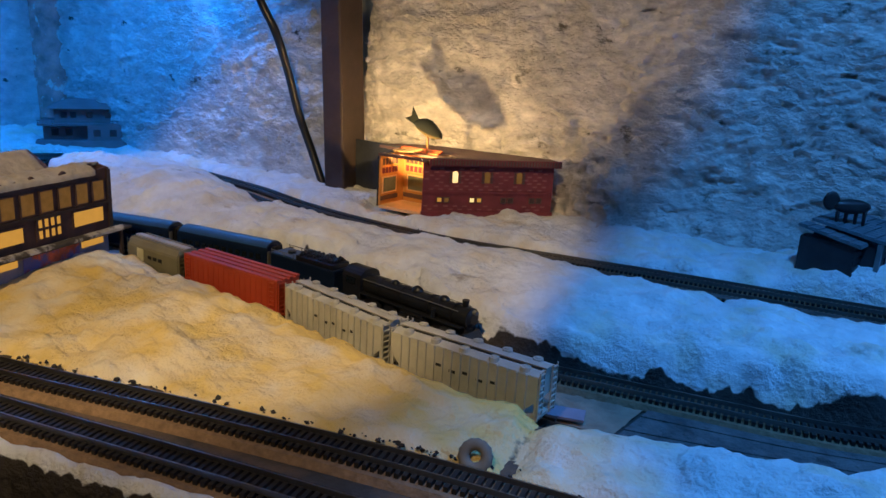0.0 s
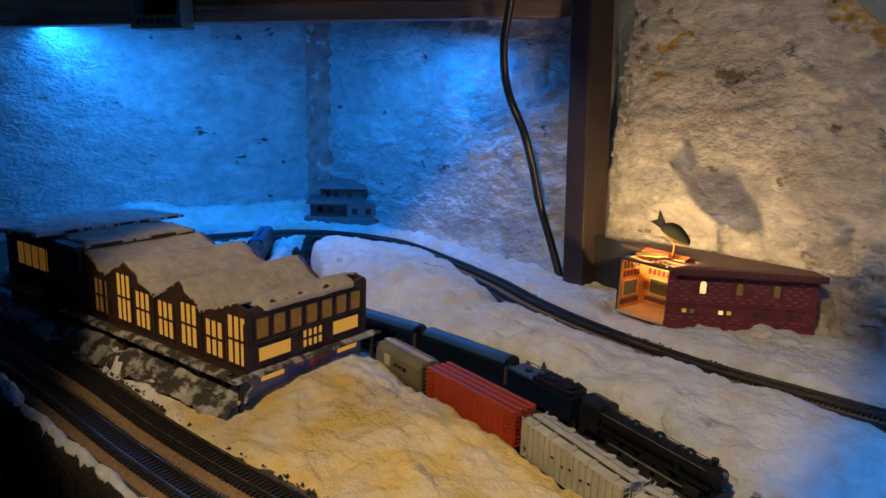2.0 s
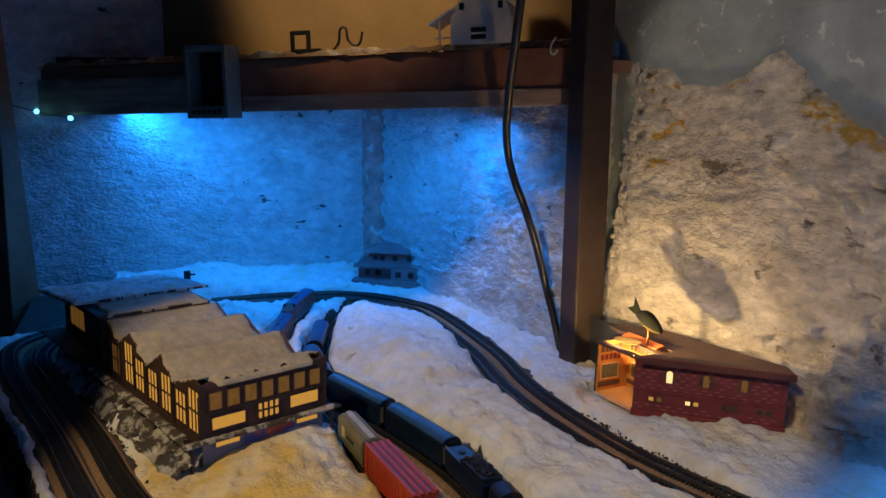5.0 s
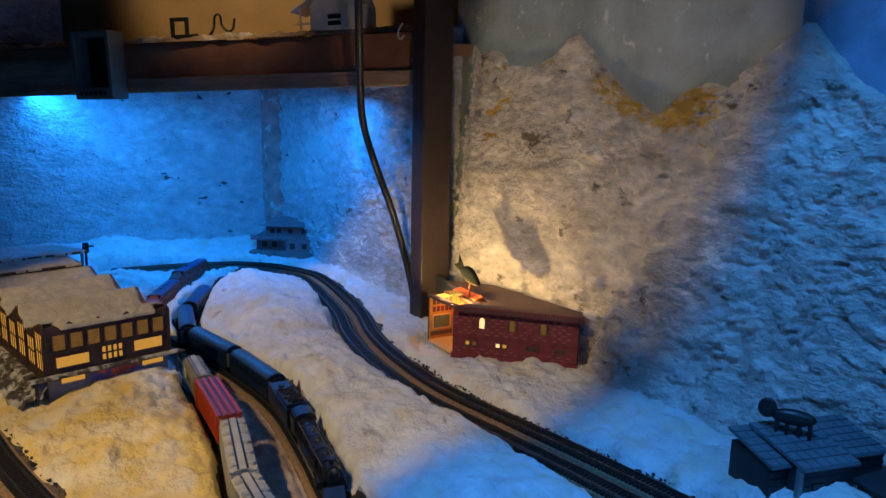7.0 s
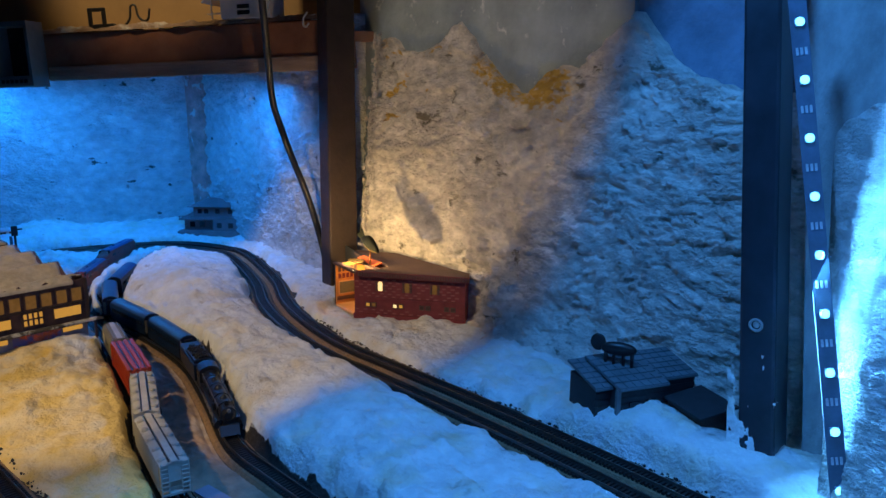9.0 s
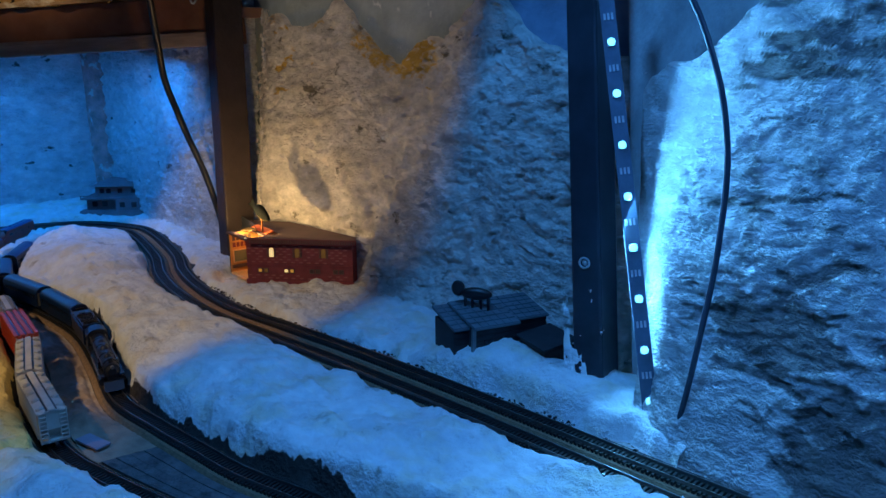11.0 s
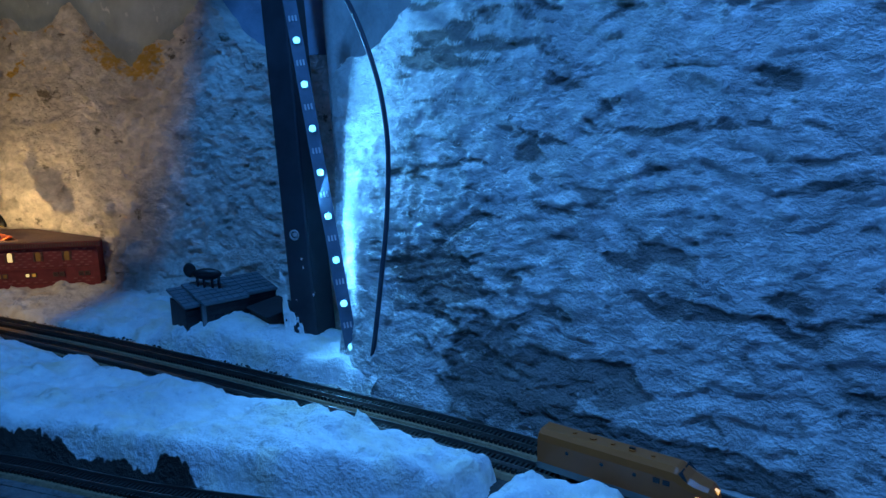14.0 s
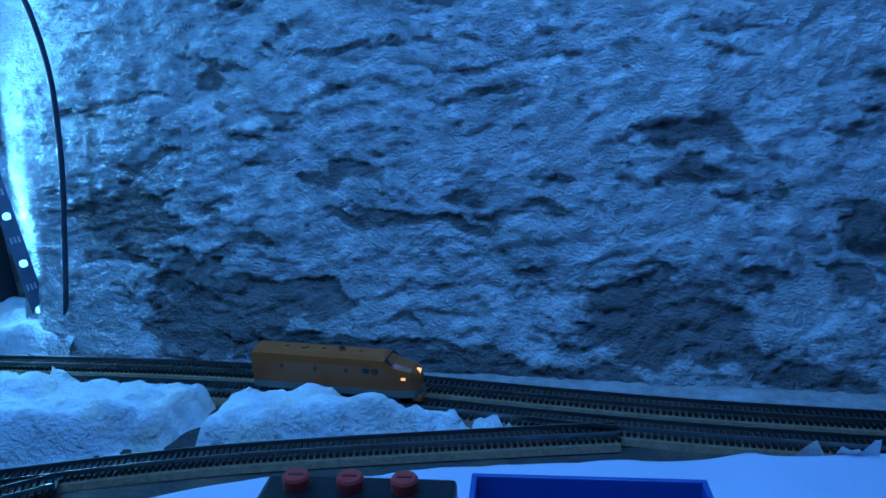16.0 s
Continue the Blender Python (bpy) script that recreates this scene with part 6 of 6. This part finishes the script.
bm = bmesh.new()
for k in range(20):
    a, c = k * math.tau / 20, (k + 1) * math.tau / 20
    cyl(bm, (0.0036 * math.cos(a), -0.0008, 0.0036 * math.sin(a)), (0.0036 * math.cos(c), -0.0008, 0.0036 * math.sin(c)), 0.0009, seg=6)
cyl(bm, (0, -0.0001, 0), (0, -0.0010, 0), 0.0022, 0.0016, 14)
ob = obj("bolt", bm, mat("bolt_steel", (0.42, 0.43, 0.44), 0.45, metal=0.7), smooth=True)
ob.matrix_world = pose(-0.0991, 0.0083, 0.103, 0, 0, 25)
tagged(ob, "steel bolt head in the metal post", "bolt")

# ---- upper shelf ----
BEAM_A, BEAM_B = Vector((-1.150, -0.637, 0.236)), Vector((-0.668, -0.044, 0.268))
BEAM_D = (BEAM_B - BEAM_A).normalized()
BEAM_M = BEAM_D.to_track_quat("X", "Z").to_matrix().to_4x4()


def at_beam(s, out, up):
    """A pose on the beam's face: s along it, out towards the room, up from its lower edge."""
    return Matrix.Translation(BEAM_A) @ BEAM_M @ pose(s, -out, up)


th = thing("junction_box", at_beam(0.320, 0.0, 0.0), "open grey green electrical box on the beam", "junction box")
outer = bmesh.new()
for dims in ((-0.027, -0.022, -0.030, 0.0, 0.004, 0.072), (0.022, 0.027, -0.030, 0.0, 0.004, 0.072), (-0.027, 0.027, -0.030, 0.0, -0.008, 0.006), (-0.027, 0.027, -0.030, 0.0, 0.068, 0.074)):
    box(outer, *dims, bevel=0.0008)
part("case", outer, GREYGREEN, th)
part("back_plate", boxed(-0.023, 0.023, -0.006, -0.002, 0.004, 0.070), BLACK, th)
for x, z in ((-0.006, 0.045), (0.010, 0.045), (-0.006, 0.016)):
    part("screw", cyl(bmesh.new(), (x, -0.006, z), (x, -0.0085, z), 0.0022), STEAMBLACK, th)
for i in range(6):
    part("lettering", boxed(-0.020 + i * 0.0068, -0.0155 + i * 0.0068, -0.0306, -0.0300, -0.003, 0.0015), STEAMBLACK, th)

snow_cap = sheet("shelf_snow", np.stack([a for a in (lambda u, v: (u, v * 0.055 - 0.006 + 0.003 * fbm(u * 40, v * 3, 3, 61), 0.0585 + (0.0055 + 0.004 * fbm(u * 60, v * 8, 4, 62)) * smooth_step(0.0, 0.18, v)))(*np.meshgrid(np.linspace(0.0, 0.75, 190), np.linspace(0, 1, 24)))], -1), np.ones((24, 190), bool),
                 mat("dirty_crust", (0.40, 0.27, 0.19), 0.85, vary=0.3, scale=120, bump=0.6, second=(0.75, 0.72, 0.70), mix_scale=22, mix=(0.52, 0.62)))
snow_cap.matrix_world = Matrix.Translation(BEAM_A) @ BEAM_M
tagged(snow_cap, "dirty plaster crust along the shelf edge", "crust", kind="structure")

th = thing("white_house", at_beam(0.640, -0.012, 0.064), "small white card house with a porch on the shelf", "building")
part("wall", boxed(-0.034, 0.030, -0.022, 0.022, 0, 0.026), WHITE_CARD, th)
bm = bmesh.new()
prism(bm, [(-0.034, 0.026), (-0.024, 0.046), (-0.010, 0.050), (0.012, 0.050), (0.022, 0.046), (0.030, 0.026)], "y", -0.021, 0.021)
part("upper_wall", bm, WHITE_CARD, th)
bm = bmesh.new()
prism(bm, [(-0.014, 0.05), (-0.014, 0.085), (0.014, 0.085), (0.014, 0.05)], "y", -0.023, 0.016)
part("tower", bm, WHITE_CARD, th)
for x in (-0.022, 0.019):
    part("window", boxed(x - 0.0025, x + 0.0025, -0.0226, -0.0205, 0.034, 0.041), NIGHT_GLASS, th)
part("doorway", boxed(-0.012, 0.004, -0.0228, -0.0216, 0.004, 0.016), NIGHT_GLASS, th)
part("door_bar", boxed(-0.012, 0.004, -0.0236, -0.0226, 0.009, 0.011), WHITE_CARD, th)
for s, x0, x1 in ((-1, -0.058, -0.030), (1, 0.026, 0.036)):
    bm = bmesh.new()
    prism(bm, [(x0, 0.020 if s < 0 else 0.041), (x1, 0.036 if s < 0 else 0.044), (x1, 0.038 if s < 0 else 0.046), (x0, 0.022 if s < 0 else 0.043)], "y", -0.024, 0.022)
    part("porch_roof", bm, WHITE_CARD, th)
part("porch_post", boxed(-0.047, -0.0455, -0.022, -0.0205, 0, 0.027), WHITE_CARD, th)
part("porch_rail", boxed(-0.052, -0.034, -0.022, -0.021, 0.006, 0.0075), WHITE_CARD, th)

th = thing("black_bracket", at_beam(0.425, -0.010, 0.062), "black square ring bracket lying on the shelf", "bracket")
bm = bmesh.new()
for d in ((-0.016, -0.011, -0.002, 0.002, 0, 0.026), (0.004, 0.009, -0.002, 0.002, 0.004, 0.026), (-0.016, 0.009, -0.002, 0.002, 0.022, 0.027), (-0.016, 0.022, -0.002, 0.002, 0, 0.0065)):
    box(bm, *d, bevel=0.0012)
part("ring", bm, BLACK, th)
part("foot", boxed(0.020, 0.034, -0.003, 0.003, 0, 0.004, bevel=0.0008), BLACK, th)
cable("bent_wire", [at_beam(0.46, -0.010, 0.064).translation, at_beam(0.468, -0.010, 0.072).translation, at_beam(0.475, -0.010, 0.090).translation, at_beam(0.482, -0.010, 0.074).translation, at_beam(0.492, -0.010, 0.070).translation, at_beam(0.498, -0.010, 0.084).translation], 0.0014, BLACK, "thin bent black wire on the shelf")
cable("white_hook", [at_beam(0.715, 0.004, 0.067).translation, at_beam(0.711, 0.008, 0.058).translation, at_beam(0.713, 0.008, 0.050).translation, at_beam(0.718, 0.008, 0.054).translation], 0.0012, WHITE_CARD, "small white screw hook in the beam")

th = thing("fairy_lights", pose(0, 0, 0), "thin wire with glowing blue fairy lights", "fairy lights")
P0, P1 = Vector((-1.118, -0.635, 0.252)), Vector((-1.100, -0.600, 0.243))
for p in (P0, P1, Vector((-1.072, -0.560, 0.236))):
    bm = bmesh.new()
    bmesh.ops.create_uvsphere(bm, u_segments=10, v_segments=8, radius=0.0032)
    part("light", bm, LED_GLOW, th, "glowing blue light", smooth=True).location = p
wire = cable("wire", [(-1.14, -0.66, 0.262), P0, P1, (-1.072, -0.560, 0.236)], 0.0006, CABLE, "")
wire.parent = th
del wire["category"]
cable("wall_rod", [(-1.128, -0.555, 0.178), (-1.124, -0.52, 0.180), (-1.124, -0.490, 0.180)], 0.003, ENGINE_GREY, "short grey rod fixed to the whitewashed wall")

# ---- front right: cloth, controls ----
U, W2 = np.meshgrid(np.linspace(0.05, 0.80, 190), np.linspace(0, 1, 70))
back = np.interp(U, [0.05, 0.148, 0.203, 0.269, 0.368, 0.485, 0.8], [-0.215, -0.146, -0.106, -0.080, -0.038, 0.002, 0.06])
back = back + 0.0035 * fbm(U * 30, U * 0, 3, 81)
Y = back + (-0.58 - back) * W2 ** 1.4
Zc = 0.0045 + 0.0022 * fbm(U * 9, Y * 9, 4, 82) + 0.0012 * np.abs(fbm(U * 5 + Y * 3, Y * 2, 2, 84)) - 0.004 * (W2 < 0.004)
cloth_ob = sheet("white_cloth", np.stack([U, Y, Zc], -1), np.ones(U.shape, bool), PAPER)
tagged(cloth_ob, "creased lilac white cloth spread in front of the track", "cloth")

th = thing("control_panel", pose(0.271, -0.111, 0.006, 0, 0, 14), "black control box with three red knobs on the cloth", "control box")
part("case", boxed(-0.041, 0.041, -0.022, 0.010, 0, 0.0105, bevel=0.002), BLACK, th)
knob = None
for x in (-0.026, -0.003, 0.020):
    bm = cyl(bmesh.new(), (0, 0, 0.0105), (0, 0, 0.0150), 0.0056, 0.0058, 24)
    cyl(bm, (0, 0, 0.0150), (0, 0, 0.0162), 0.0058, 0.0050, 24)
    k = part("knob", bm, KNOB, th, "red round knob")
    k.location = (x, 0.001, 0)
    part("pointer", boxed(-0.0030, 0.0032, -0.0006, 0.0006, 0.0160, 0.0166), RED_UNIT, k)
th = thing("blue_tray", pose(0.364, -0.091, 0.006, 0, 0, 14), "dark blue plastic tray on the cloth", "tray")
part("bottom", boxed(-0.046, 0.046, -0.050, 0.014, 0, 0.002), BLUE_TRAY, th)
for d in ((-0.048, 0.048, 0.012, 0.0145, 0, 0.0125), (-0.048, -0.0455, -0.050, 0.012, 0, 0.0125), (0.0455, 0.048, -0.050, 0.012, 0, 0.0125)):
    part("side", boxed(*d, bevel=0.0006), BLUE_TRAY, th)

# ---- small things between the tracks ----
ob = obj("lilac_card", boxed(-0.034, -0.009, -0.0055, 0.0055, 0.0, 0.0012), mat("dull_lilac_card", (0.30, 0.26, 0.32), 0.8, vary=0.15))
ob.matrix_world = pose(-0.232, -0.2920, -0.0138, 0, 0, 24)
tagged(ob, "pale lilac card strip lying between the trains", "card")
bm = bmesh.new()
ring = []
for i in range(28):
    a = i * math.tau / 28
    row = []
    for k in range(10):
        b = k * math.tau / 10
        r = 0.0056 + 0.0030 * math.cos(b) * (1.0 if math.cos(b) < 0 or i % 2 else 0.86)
        row.append(bm.verts.new((r * math.cos(a), 0.0023 * math.sin(b), r * math.sin(a))))
    ring.append(row)
for i in range(28):
    for k in range(10):
        bm.faces.new((ring[i][k], ring[i][(k + 1) % 10], ring[(i + 1) % 28][(k + 1) % 10], ring[(i + 1) % 28][k]))
bmesh.ops.recalc_face_normals(bm, faces=bm.faces)
ob = obj("tyre", bm, mat("dusty_tyre", (0.20, 0.17, 0.13), 0.8, vary=0.3), smooth=True)
ob.matrix_world = pose(-0.2390, -0.3855, 0.0045, -28, 0, 20) @ Matrix.Scale(0.82, 4)
tagged(ob, "small dusty tyre half sunk in the snow bank", "tyre")
th = thing("signal_post", pose(-1.000, -0.432, 0.012), "black signal post with a pale plate by the far track", "signal")
part("pole", cyl(bmesh.new(), (0, 0, 0), (0, 0, 0.030), 0.0016), BLACK, th)
part("head", boxed(-0.003, 0.003, -0.004, 0.004, 0.022, 0.036, bevel=0.0008), BLACK, th)
part("plate", boxed(0.001, 0.0025, -0.007, -0.003, 0.004, 0.022), GREYGREEN, th)
part("arm", boxed(-0.001, 0.001, 0.004, 0.010, 0.030, 0.032), BLACK, th)
th = thing("buffer_stop", pose(-0.905, -0.249, -0.004, 0, 0, 30), "black buffer stop at the end of a siding", "buffer stop")
part("beam", boxed(-0.003, 0.003, -0.008, 0.008, 0.006, 0.011, bevel=0.0008), BLACK, th)
for y in (-0.006, 0.006):
    part("leg", boxed(-0.002, 0.002, y - 0.0015, y + 0.0015, -0.004, 0.0062), BLACK, th)

# plaster smears on the metal post
su, sv = np.meshgrid(np.linspace(-0.0175, 0.0130, 90), np.linspace(0.0, 0.085, 200))
blot = fbm(su * 150, sv * 70, 4, 171, 0.6) + 1.1 * smooth_step(0.075, 0.02, sv) - 0.9 * smooth_step(-0.016, 0.008, su) - 0.35
ob = sheet("plaster_smear", np.stack([su, -0.0172 - 0.0007 * np.clip(blot * 3, 0, 1.6), sv], -1), blot > 0.02, SNOW)
shear = Matrix.Identity(4)
shear[0][2], shear[1][2] = -0.15, 0.06
ob.data.transform(Matrix.Rotation(radians(25), 4, "Z"))
ob.data.transform(shear)
ob.matrix_world = pose(-0.0905, 0.0180, 0)
tagged(ob, "white plaster smears on the metal post", "plaster", kind="structure")


# plaster lumps caught along the corner post
rnd = random.Random(9)
shape = bmesh.new()
bmesh.ops.create_icosphere(shape, subdivisions=1, radius=1.0)
base, tri = [v.co.copy() for v in shape.verts], [[v.index for v in f.verts] for f in shape.faces]
shape.free()
verts, faces = [], []
for _ in range(260):
    z = 0.31 * rnd.random()
    c = Vector((-0.640 - 0.020 * z + rnd.gauss(0, 0.005), -0.049 + 0.10 * z + rnd.gauss(0, 0.0012), z))
    r = 0.0007 + 0.0022 * rnd.random() ** 2
    k = len(verts)
    verts += [tuple(c + Vector((v.x, v.y * 0.8, v.z * 1.3)) * r * (0.6 + 0.8 * rnd.random())) for v in base]
    faces += [[k + a for a in f] for f in tri]
me = bpy.data.meshes.new("plaster_lumps")
me.from_pydata(verts, [], faces)
me.materials.append(ROCK_WARM)
tagged(new("plaster_lumps", me), "crumbly plaster lumps along the corner post", "plaster", kind="stuff")
